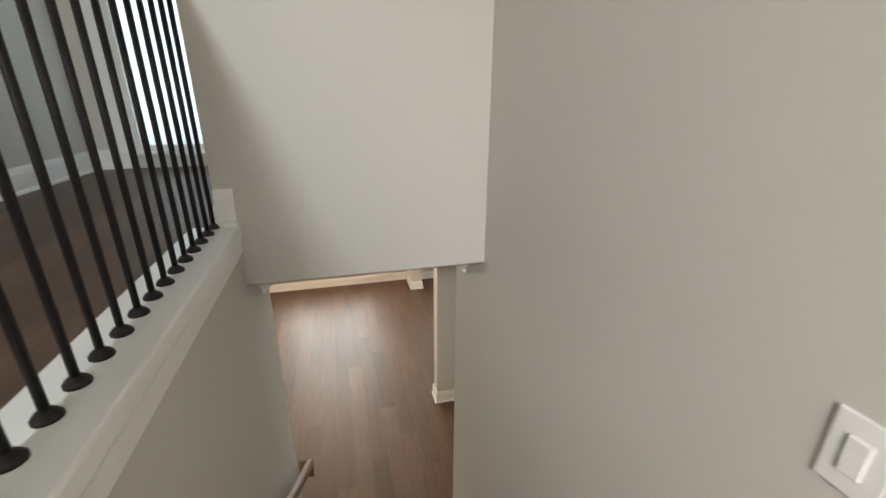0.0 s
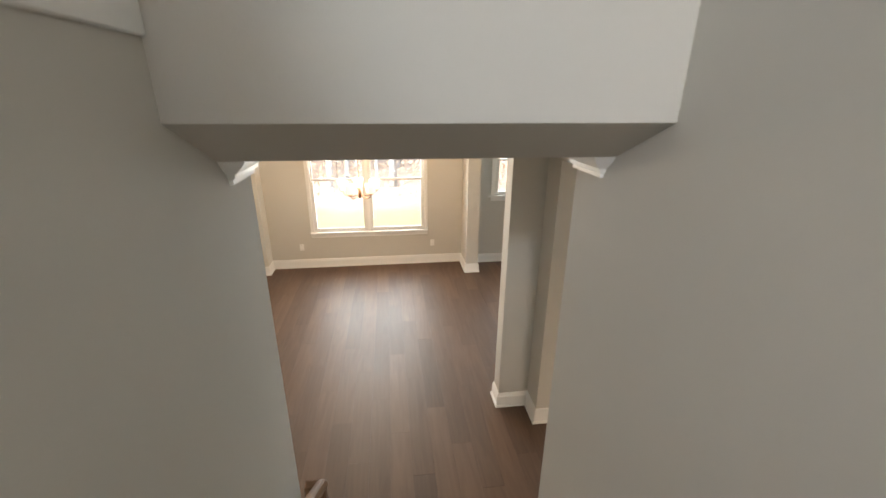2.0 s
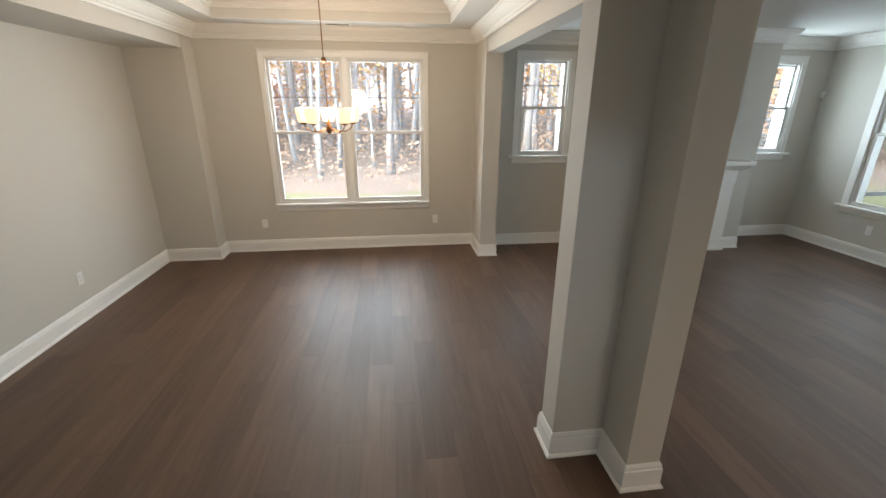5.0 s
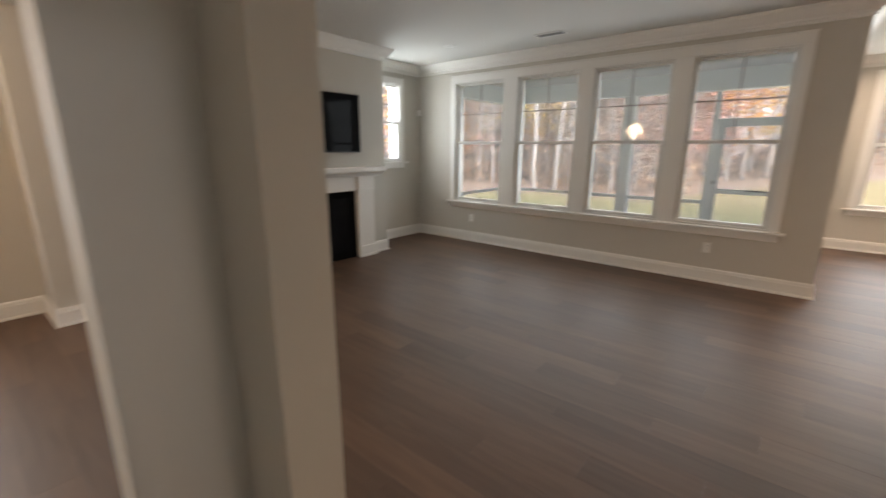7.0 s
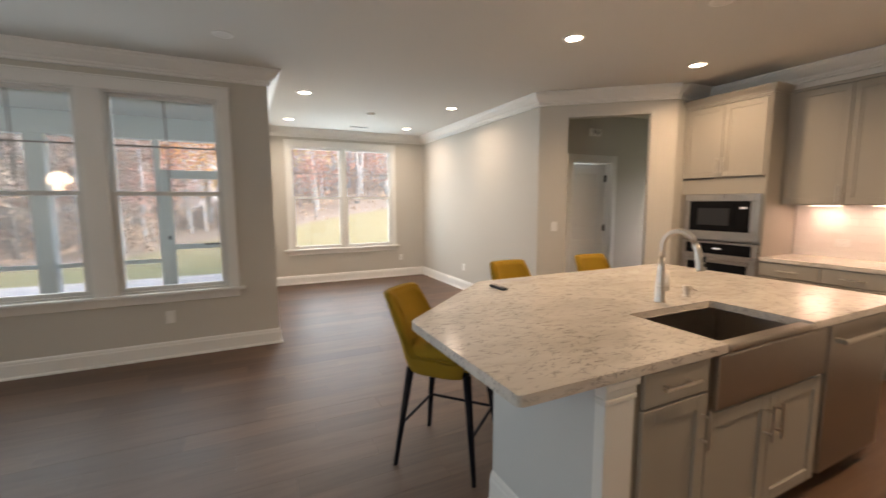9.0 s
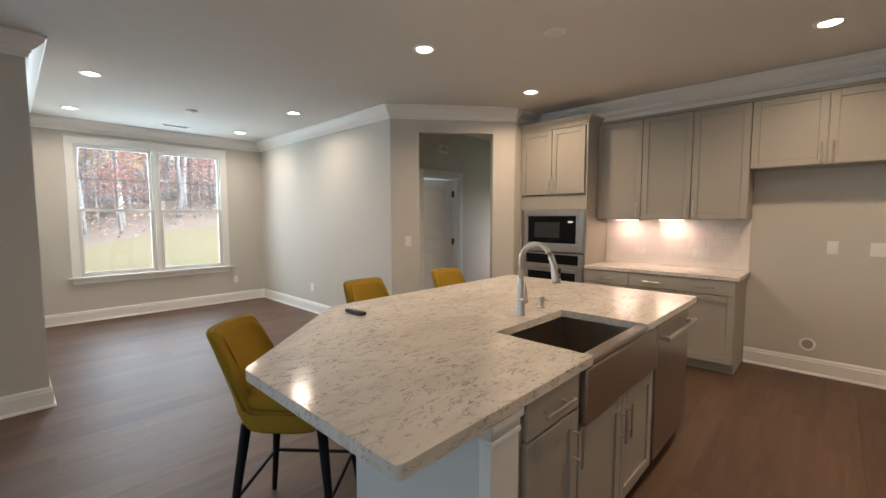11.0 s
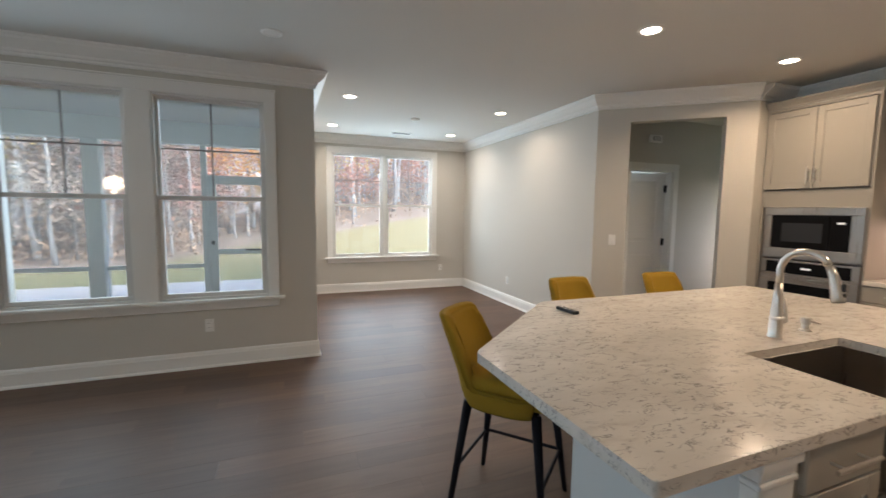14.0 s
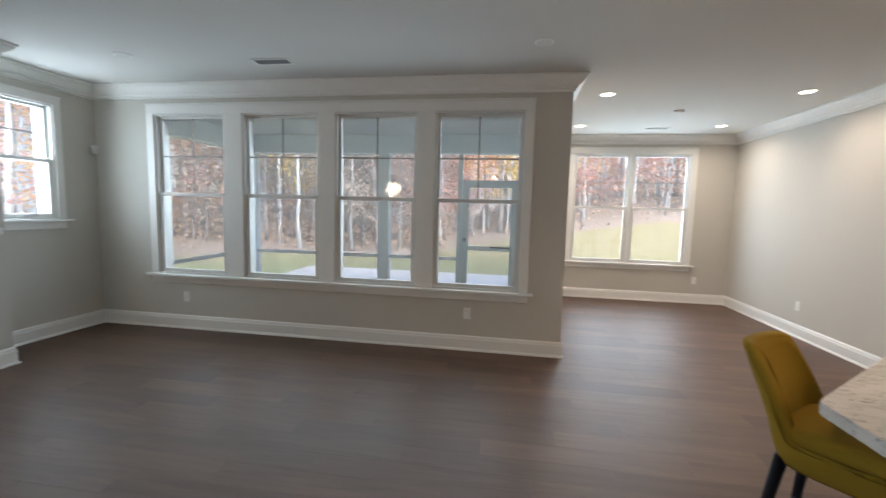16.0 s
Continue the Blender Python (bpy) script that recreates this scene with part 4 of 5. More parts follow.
part("control_surround", boxes([(-0.395, -0.335, 0.002, 0.024, 0.194, 0.325), (0.345, 0.395, 0.002, 0.024, 0.194, 0.325), (-0.335, 0.345, 0.002, 0.024, 0.306, 0.325)], 0.003), STEEL, oven, "steel trim")
part("control_panel", box(-0.333, 0.343, 0.002, 0.022, 0.194, 0.304, 0.003), BLACKGLASS, oven, "black control panel")
part("display", box(-0.04, 0.04, 0.0222, 0.0228, 0.245, 0.262), DISPLAY, oven)
part("trim_strip", box(-0.395, 0.395, 0.002, 0.028, 0.175, 0.192, 0.003), STEEL, oven)
d = part("door", boxes([(-0.395, 0.395, 0.002, 0.034, 0.10, 0.172), (-0.395, 0.395, 0.002, 0.034, -0.33, -0.22), (-0.395, -0.31, 0.002, 0.034, -0.22, 0.10), (0.31, 0.395, 0.002, 0.034, -0.22, 0.10)], 0.003), STEEL, oven, "stainless oven door")
part("window", box(-0.31, 0.31, 0.004, 0.031, -0.22, 0.10), BLACKGLASS, d, "black glass window")
bm = rod((-0.34, 0.075, 0.135), (0.34, 0.075, 0.135), 0.011, sides=12)
for x in (-0.31, 0.31):
    rod((x, 0.034, 0.135), (x, 0.075, 0.135), 0.008, sides=8, bm=bm)
part("handle", bm, STEEL, oven, "stainless bar handle")

# wall cabinets
for i, (u0, u1) in enumerate(((3.690, 4.168), (3.220, 3.688), (2.752, 3.218))):
    c = thing("wall_cabinet", (0, 0, 0), "warm grey wall cabinet with one recessed-panel door", "cabinet", group="kitchen wall cabinets")
    part("body", box(u0, u1, -2.349, YU, 1.425, 2.49, 0.0015), CAB, c)
    d = shaker(c, "door", u0 + G, u1 - G, 1.428, 2.485, YU, 0, 1)
    bar_pull(d, (u0 + 0.035 if i != 2 else u1 - 0.035, YU + 0.020, 1.53), 2)
fc = thing("fridge_cabinet", (0, 0, 0), "deep warm grey cabinet over the empty fridge space", "cabinet")
part("body", box(1.742, 2.7495, -2.349, YU, 1.882, 2.49, 0.0015), CAB, fc)
for u0, u1, hx in ((1.742 + G, 2.235 - G, 2.200), (2.235 + G, 2.7495 - G, 2.270)):
    d = shaker(fc, "door", u0, u1, 1.888, 2.485, YU, 0, 1)
    bar_pull(d, (hx, YU + 0.020, 1.99), 2)
structure("trim_cabinet_top", box(1.742, 4.168, -2.1495, YU + 0.006, 2.4925, 2.522, 0.004), CAB, "grey cap rail over the wall cabinets")

# base run
for i, (u0, u1) in enumerate(((3.692, 4.168), (2.765, 3.690))):
    c = thing("base_cabinet", (0, 0, 0), "warm grey base cabinet with a wide drawer over two panelled doors" if i else "warm grey base cabinet with a drawer over a panelled door", "cabinet", group="kitchen base cabinets")
    part("body", box(u0, u1, -2.349, YB, 0.10, 0.874, 0.0015), CAB, c)
    part("toe_kick", box(u0, u1, -2.349, YB - 0.065, 0.0, 0.099), CAB, c)
    d = shaker(c, "drawer", u0 + G, u1 - G, 0.735, 0.868, YB, 0, 1, panel=False)
    for k in range(1 + i):
        w = (u1 - u0) / (1 + i)
        bar_pull(d, (u0 + w * (k + 0.5), YB + 0.020, 0.80), 0)
    for k in range(1 + i):
        a, b = u0 + w * k, u0 + w * (k + 1)
        e = shaker(c, "door", a + G, b - G, 0.105, 0.728, YB, 0, 1)
        bar_pull(e, (b - 0.035 if i and k == 0 else a + 0.035, YB + 0.020, 0.64), 2)
ct = thing("countertop", (0, 0, 0), "pale flecked quartz worktop under the wall cabinets", "worktop")
part("slab", box(2.740, 4.170, -2.349, -1.735, 0.8755, 0.914, 0.004), QUARTZ, ct)

splash = structure("wall_splash", box(2.752, 4.170, -2.3495, -2.344, 0.915, 1.4245), GROUT, "glossy white tile splashback under warm lights")
tile_mesh = None
tw, th = 0.150, 0.0745
for r in range(7):
    z0 = 0.9165 + r * (th + 0.0012)
    z1 = min(z0 + th, 1.4235)
    if z1 - z0 < 0.01:
        continue
    x = 2.753 - (0.076 if r % 2 else 0)
    while x < 4.169:
        a, b = max(x, 2.753), min(x + tw, 4.169)
        if b - a > 0.008:
            whole = abs(b - a - tw) < 1e-6 and abs(z1 - z0 - th) < 1e-6
            if whole and tile_mesh:
                o = new("tile", tile_mesh)
                o.parent = splash
            else:
                o = part("tile", box(-(b - a) / 2, (b - a) / 2, 0, 0.0075, -(z1 - z0) / 2, (z1 - z0) / 2, 0.0006), TILE, splash)
                if whole:
                    tile_mesh = o.data
            o.location = ((a + b) / 2, -2.344, (z0 + z1) / 2)
        x += tw + 0.0012
for x in (3.88, 3.42):
    t = thing("cabinet_light", (x, -2.20, 1.4245), "short lit lamp bar under the wall cabinets", "lamp bar", group="under-cabinet lamps")
    part("housing", box(-0.125, 0.125, -0.035, 0.035, -0.010, -0.0004, 0.003), CHROME, t)
    part("lens", box(-0.115, 0.115, -0.028, 0.028, -0.0125, -0.0102), PUCK, t, "glowing lens")
    la = new("puck_lamp", bpy.data.lights.new("puck_lamp", 'AREA'))
    la.data.shape, la.data.size, la.data.size_y, la.data.energy, la.data.color = 'RECTANGLE', 0.22, 0.06, 0.29, (1.0, 0.60, 0.48)
    la.location = (x, -2.20, 1.405)
hole = thing("pipe_sleeve", (2.285, -2.35, 0.275), "round white plastic pipe sleeve in the fridge wall", "pipe sleeve")
bm = bmesh.new()
rings = [[bm.verts.new((r * math.cos(a), y, r * math.sin(a))) for a in (2 * math.pi * k / 24 for k in range(24))] for r, y in ((0.060, 0.0005), (0.060, 0.005), (0.043, 0.006), (0.041, 0.0012))]
for a, c in zip(rings, rings[1:]):
    for k in range(24):
        bm.faces.new((a[k], a[(k + 1) % 24], c[(k + 1) % 24], c[k]))
part("flange", bm, PLATE, hole)
# the sleeve has no depth; its inner shade is this grey disc
part("recess", rod((0, 0.0008, 0), (0, 0.0015, 0), 0.042, sides=24), CAB, hole, "flat grey disc coloured as the shade inside the sleeve")

# ---------------------------------------------------------------- island
XF = 2.835   # cabinet faces
isl = thing("island_end_wall", (0, 0, 0), "painted island end wall with a white trimmed post", "island wall")
part("panel_wall", boxes([(2.865, 3.49, 1.645, 1.775, 0, 0.874), (3.40, 3.49, -0.475, 1.645, 0, 0.874)]), mat("island_panel_paint", (0.60, 0.61, 0.60), 0.6, var=0.02, scale=2, fine=200, bump=0.08), isl, "smooth pale grey panel")
pl = part("post", box(2.818, 2.8645, 1.640, 1.779, 0.0, 0.795, 0.003), TRIM, isl, "white post")
part("capital", boxes([(2.812, 2.8645, 1.634, 1.785, 0.797, 0.815), (2.815, 2.8645, 1.637, 1.782, 0.8155, 0.845), (2.806, 2.8645, 1.628, 1.791, 0.8455, 0.874)], 0.004), TRIM, pl, "stepped white capital")
part("skirting", sweep(BASE, [(2.865, 1.775), (3.49, 1.775)][::1], 0.0), TRIM, isl, "white moulded skirting")
part("skirting", sweep(BASE, [(3.49, 1.775), (3.49, -0.475)], 0.0), TRIM, isl, "white moulded skirting")

dc = thing("island_drawer_cabinet", (0, 0, 0), "warm grey island cabinet with a drawer over a door", "cabinet", group="island cabinets")
part("body", box(XF, 3.398, 1.215, 1.603, 0.10, 0.874, 0.0015), CAB, dc)
part("filler", box(XF + 0.002, 2.864, 1.6045, 1.637, 0.0, 0.874), CAB, dc)
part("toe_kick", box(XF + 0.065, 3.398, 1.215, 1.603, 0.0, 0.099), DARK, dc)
d = shaker(dc, "drawer", 1.240, 1.598, 0.738, 0.868, XF, 1, -1, panel=False)
bar_pull(d, (XF - 0.020, 1.435, 0.81), 1, 0.20, out=(-1, 0, 0))
d = shaker(dc, "door", 1.240, 1.598, 0.105, 0.730, XF, 1, -1)
bar_pull(d, (XF - 0.020, 1.272, 0.60), 2, out=(-1, 0, 0))
sc = thing("sink_cabinet", (0, 0, 0), "warm grey sink cabinet with two panelled doors", "cabinet", group="island cabinets")
part("body", boxes([(XF, 3.398, 0.335, 0.352, 0.10, 0.874), (XF, 3.398, 1.196, 1.213, 0.10, 0.874), (XF, 3.398, 0.352, 1.196, 0.10, 0.12), (XF, XF + 0.02, 0.352, 1.196, 0.60, 0.638)]), CAB, sc)
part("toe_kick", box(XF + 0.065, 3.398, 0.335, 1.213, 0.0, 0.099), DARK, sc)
for u0, u1, hy in ((0.352, 0.788, 0.755), (0.793, 1.228, 0.826)):
    d = shaker(sc, "door", u0, u1, 0.105, 0.632, XF, 1, -1)
    bar_pull(d, (XF - 0.020, hy, 0.515), 2, out=(-1, 0, 0))
# apron sink
sink = thing("apron_sink", (0, 0, 0), "brushed stainless steel apron-front sink let into the island", "sink")
SY0, SY1, SX1 = 0.372, 1.206, 3.29
part("apron", box(2.798, 2.832, SY0, SY1, 0.652, 0.874, 0.010, seg=3), STEEL, sink, "brushed steel apron")
part("front_rim", box(2.798, 2.862, 0.504, 1.147, 0.8742, 0.904, 0.012, seg=3), STEEL, sink, "rounded steel rim")
part("basin", boxes([(2.833, SX1, 0.42, 1.17, 0.655, 0.660), (2.856, 2.862, 0.42, 1.17, 0.660, 0.8742), (SX1 - 0.006, SX1, 0.42, 1.17, 0.660, 0.8742), (2.862, SX1 - 0.006, 0.42, 0.426, 0.660, 0.8742), (2.862, SX1 - 0.006, 1.164, 1.17, 0.660, 0.8742)]), STEEL, sink, "deep steel basin")
part("drain", lathe([(0.045, 0.6602), (0.045, 0.664), (0.036, 0.665), (0.030, 0.662)], 20, at=(3.10, 0.8, 0)), CHROME, sink, "chrome drain")
dw = thing("dishwasher", (0, 0, 0), "stainless steel dishwasher with a bar handle", "dishwasher")
part("tub", box(2.86, 3.398, -0.315, 0.330, 0.10, 0.872), DARK, dw)
part("door", box(2.808, 2.858, -0.312, 0.320, 0.115, 0.868, 0.006, seg=2), STEEL, dw, "brushed steel door")
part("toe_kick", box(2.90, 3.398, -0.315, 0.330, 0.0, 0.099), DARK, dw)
bm = rod((2.765, -0.29, 0.795), (2.765, 0.295, 0.795), 0.012, sides=12)
for y in (-0.265, 0.27):
    box(2.765, 2.808, y - 0.012, y + 0.012, 0.784, 0.806, 0.002, bm=bm)
part("handle", bm, CHROME, dw, "steel bar handle")
ep = thing("island_end_panel", (0, 0, 0), "warm grey panel closing the island's far end", "cabinet panel")
part("panel", box(2.90, 3.398, -0.475, -0.318, 0.0, 0.874, 0.002), CAB, ep)


def rounded(poly, count, r):
    """Ease the first count corners of a plan polygon."""
    out = []
    for i, p in enumerate(poly):
        if i >= count:
            out.append(p)
            continue
        c = Vector(p)
        a, b = (Vector(poly[i - 1]) - c).normalized() * r, (Vector(poly[(i + 1) % len(poly)]) - c).normalized() * r
        out += [tuple(c + a * (1 - t) ** 2 + b * t * t) for t in (0, 0.25, 0.5, 0.75, 1)]
    return out


top = thing("countertop", (0, 0, 0), "pale flecked quartz island top with clipped corner", "worktop")
OUT = [(2.802, 2.137), (3.635, 2.137), (4.322, 1.37), (4.322, -0.502), (2.802, -0.502), (2.802, 0.502), (3.275, 0.502), (3.275, 1.150), (2.802, 1.150)]
part("slab", prism(rounded(OUT, 5, 0.022), 0.876, 0.914, 0.0035), QUARTZ, top)

tap = thing("kitchen_faucet", (3.375, 0.78, 0.914), "tall brushed nickel pull-down faucet", "faucet")
part("base", lathe([(0.029, 0), (0.029, 0.005), (0.0265, 0.010), (0.0255, 0.05), (0.0225, 0.11), (0.0175, 0.18), (0.0140, 0.245)], 24), CHROME, tap, smooth=True)
arc = [(0, 0, 0.246), (0, 0, 0.285)] + [(-0.092 + 0.092 * math.cos(a), 0, 0.300 + 0.092 * math.sin(a)) for a in (math.pi * k / 12 for k in range(0, 11))]
part("spout", tube(arc, [0.0138] * len(arc), 14), CHROME, tap, smooth=True)
sp = part("spray_head", tube([(-0.176, 0, 0.342), (-0.190, 0, 0.305), (-0.203, 0, 0.258), (-0.212, 0, 0.212), (-0.214, 0, 0.200)], [0.0145, 0.0165, 0.0200, 0.0235, 0.0215], 16), CHROME, tap, "pull-down spray head", smooth=True)
for y, z0, z1 in ((0.0, 0.246, 0.276), (0.0, 0.222, 0.240)):
    part("button", box(-0.233, -0.222, y - 0.008, y + 0.008, z0, z1, 0.003), DARK, sp, "black button")
part("collar", lathe([(0.0242, 0.078), (0.0268, 0.082), (0.0268, 0.090), (0.0236, 0.094)], 20), CHROME, tap)
part("hub", rod((0, -0.016, 0.070), (0, -0.052, 0.074), 0.0165, 0.0185, sides=16), CHROME, tap, "valve hub", smooth=False)
part("lever", tube([(0, -0.050, 0.074), (0.003, -0.060, 0.092), (0.007, -0.066, 0.125), (0.012, -0.068, 0.168)], [0.0150, 0.0120, 0.0085, 0.0060], 12), CHROME, tap, "paddle lever", smooth=True)
soap = thing("soap_dispenser", (3.39, 0.53, 0.914), "short brushed nickel soap dispenser", "dispenser")
part("body", lathe([(0.024, 0), (0.024, 0.005), (0.015, 0.010), (0.0145, 0.030)], 18), CHROME, soap)
part("pump_head", lathe([(0.0145, 0.0305), (0.0200, 0.034), (0.0200, 0.060), (0.0185, 0.064), (0.006, 0.066)], 18), CHROME, soap)
part("nozzle", rod((-0.018, 0, 0.052), (-0.056, 0, 0.047), 0.0065, 0.0045, sides=10), CHROME, soap)
rem = thing("remote_control", (4.062, 1.376, 0.914), "black television remote lying on the island top", "remote", rz=91)
part("shell", box(-0.020, 0.020, -0.075, 0.075, 0.0, 0.018, 0.006, seg=2), DARK, rem)
for i in range(4):
    for j in (-1, 0, 1):
        part("button", box(j * 0.011 - 0.004, j * 0.011 + 0.004, -0.05 + i * 0.022, -0.044 + i * 0.022, 0.018, 0.0195), PLATE if (i + j) % 3 == 0 else CAB, rem)


def bar_stool():
    """A counter stool facing +y, at the origin."""
    st = thing("bar_stool", (0, 0, 0), "mustard upholstered counter stool on splayed black legs", "stool", group="stools round the island")
    SZ = 0.665
    bm = box(-0.195, 0.195, -0.185, 0.235, 0.575, SZ + 0.03, 0.04, seg=4)
    for v in bm.verts:
        if v.co.z > 0.62:
            v.co.z += 0.014 * (1 - (v.co.x / 0.205) ** 2) - 0.006
        if v.co.z < 0.6:
            v.co.x *= 0.93
            v.co.y *= 0.93
    part("seat", bm, FABRIC, st, "rounded mustard seat cushion", smooth=True)
    nu, nv = 40, 12
    top_a = radians(128)

    def ring(a, inset):
        sn, cs = math.sin(a), math.cos(a)
        sx = math.copysign(abs(sn) ** 0.62, sn)
        sy = math.copysign(abs(cs) ** 0.62, cs)
        return (0.238 - inset) * sx, -(0.232 - inset) * sy + 0.01

    def high(a):
        f = abs(a) / top_a
        t = min(1, max(0, (f - 0.28) / 0.25))
        return SZ - 0.020 + 0.320 * (1 - (t * t * (3 - 2 * t))) ** 1.15

    bm = bmesh.new()
    grids = []
    for inset in (0.0, 0.052):
        g = []
        for i in range(nu + 1):
            a = -top_a + 2 * top_a * i / nu
            col = []
            for j in range(nv + 1):
                v = j / nv
                zlo = 0.540 if inset == 0 else 0.60
                z = zlo + (high(a) - (0.012 if inset else 0) - zlo) * v
                x, y = ring(a, inset)
                tuck = 0.80 + 0.20 * min(1, (z - 0.53) / 0.12) ** 0.6 if inset == 0 else 1.0
                lean = max(0, z - SZ)
                back = max(0, math.cos(a)) ** 0.7
                x, y = x * tuck * (1 + 0.10 * lean), y * tuck - 0.44 * lean * back
                col.append(bm.verts.new((x, y, z)))
            g.append(col)
        grids.append(g)
    o, n = grids
    for g in grids:
        for i in range(nu):
            for j in range(nv):
                bm.faces.new((g[i][j], g[i + 1][j], g[i + 1][j + 1], g[i][j + 1]))
    for i in range(nu):
        bm.faces.new((o[i][nv], o[i + 1][nv], n[i + 1][nv], n[i][nv]))
        bm.faces.new((o[i][0], o[i + 1][0], n[i + 1][0], n[i][0]))
    for j in range(nv):
        bm.faces.new((o[0][j], o[0][j + 1], n[0][j + 1], n[0][j]))
        bm.faces.new((o[nu][j], o[nu][j + 1], n[nu][j + 1], n[nu][j]))
    rim = [e for e in bm.edges if (e.verts[0] in [c[nv] for c in o] and e.verts[1] in [c[nv] for c in o]) or (e.verts[0] in [c[nv] for c in n] and e.verts[1] in [c[nv] for c in n])]
    bmesh.ops.bevel(bm, geom=rim, offset=0.012, segments=3, affect='EDGES')
    part("backrest", bm, FABRIC, st, "curved mustard fabric back with sloping wings", smooth=True)
    part("under_frame", box(-0.17, 0.17, -0.16, 0.18, 0.545, 0.564, 0.004), LEGS, st)
    tops = {(sx, sy): (0.155 * sx, 0.165 * sy + 0.01) for sx in (-1, 1) for sy in (-1, 1)}
    feet = {k: (0.222 * k[0], 0.232 * k[1] + 0.01) for k in tops}

    def on(k, z):
        f = 1 - z / 0.556
        a, b = tops[k], feet[k]
        return (a[0] + (b[0] - a[0]) * f, a[1] + (b[1] - a[1]) * f, z)

    for k in tops:
        part("leg", rod(on(k, 0.556), on(k, 0.0), 0.023, 0.012, sides=12), LEGS, st, smooth=True)
    for a, b in (((-1, -1), (1, -1)), ((1, 1), (-1, 1)), ((-1, 1), (-1, -1))):
        part("stretcher", rod(on(a, 0.235), on(b, 0.235), 0.0085, sides=8), LEGS, st)
    return st


stool = bar_stool()
stool.matrix_world = pose(3.938, 1.80, 0, 0, 0, 131)
copy_thing(stool, pose(4.50, 0.80, 0, 0, 0, 91))
copy_thing(stool, pose(4.50, -0.12, 0, 0, 0, 88))

# ---------------------------------------------------------------- passage door
dcas = structure("trim_door", boxes([(6.482, 6.5, -2.34, -2.25, 0, 2.14), (6.482, 6.5, -1.47, -1.38, 0, 2.14), (6.482, 6.5, -2.25, -1.47, 2.05, 2.14)], 0.003), TRIM, "white door casing")
structure("trim_door_jamb", boxes([(6.5, 6.62, -2.25, -2.232, 0, 2.05), (6.5, 6.62, -1.488, -1.47, 0, 2.05), (6.5, 6.62, -2.232, -1.488, 2.032, 2.05)]), TRIM, "white door jamb")
door = thing("door_1", (6.60, -2.228, 0.008), "white two-panel door standing ajar", "door", kind="structure", rz=-24)
W = 0.735
bm = boxes([(0.001, 0.0345, 0, 0.11, 0, 2.02), (0.001, 0.0345, W - 0.11, W, 0, 2.02), (0.001, 0.0345, 0.11, W - 0.11, 1.90, 2.02), (0.001, 0.0345, 0.11, W - 0.11, 0.90, 1.05), (0.001, 0.0345, 0.11, W - 0.11, 0, 0.20)], 0.002)
leaf = part("leaf", bm, TRIM, door)
for z0, z1 in ((0.20, 0.90), (1.05, 1.90)):
    part("panel", box(0.0155, 0.0200, 0.105, W - 0.105, z0 - 0.005, z1 + 0.005), TRIM, leaf)
    part("raised_field", box(0.006, 0.0295, 0.150, W - 0.150, z0 + 0.040, z1 - 0.040, 0.0055), TRIM, leaf)
for s in (-1, 1):
    kx = 0.0 if s < 0 else 0.0355
    bm = rod((kx, W - 0.065, 0.95), (kx + s * 0.035, W - 0.065, 0.95), 0.010, sides=10)
    rod((kx + s * 0.001, W - 0.065, 0.95), (kx + s * 0.006, W - 0.065, 0.95), 0.030, sides=18, bm=bm)
    rod((kx + s * 0.030, W - 0.065, 0.95), (kx + s * 0.058, W - 0.065, 0.95), 0.026, 0.020, sides=18, bm=bm)
    part("knob", bm, IRON, door, "dark bronze knob")
for z in (0.25, 1.05, 1.80):
    part("hinge", box(-0.024, 0.006, -0.012, 0.020, z - 0.050, z + 0.050, 0.003), IRON, door, "dark bronze hinge")
chime = thing("door_chime", (6.5, -1.865, 2.46), "small white door chime box on the passage wall", "door chime")
part("cover", box(-0.045, -0.001, -0.10, 0.10, -0.05, 0.05, 0.006), PLATE, chime)
for i in range(7):
    part("slot", box(-0.0465, -0.0455, -0.07 + i * 0.022, -0.062 + i * 0.022, -0.03, 0.03), DARK, chime)
# ---------------------------------------------------------------- outdoors


def rise(x, y):
    """Ground height: level by the house, climbing into the woods to the south-east."""
    h = -0.42
    if x > 13:
        h += 0.028 * (x - 13) + 0.08 * (x - 13) * max(0, min(1, (8 - y) / 12))
        h += 0.05 * (x - 13) * max(0, min(1, (2 - y) / 6))
    if y > 12:
        h += 0.05 * min(y - 12, 40)
    return h + 0.10 * noise.noise(Vector((x * 0.12, y * 0.12, 0)))


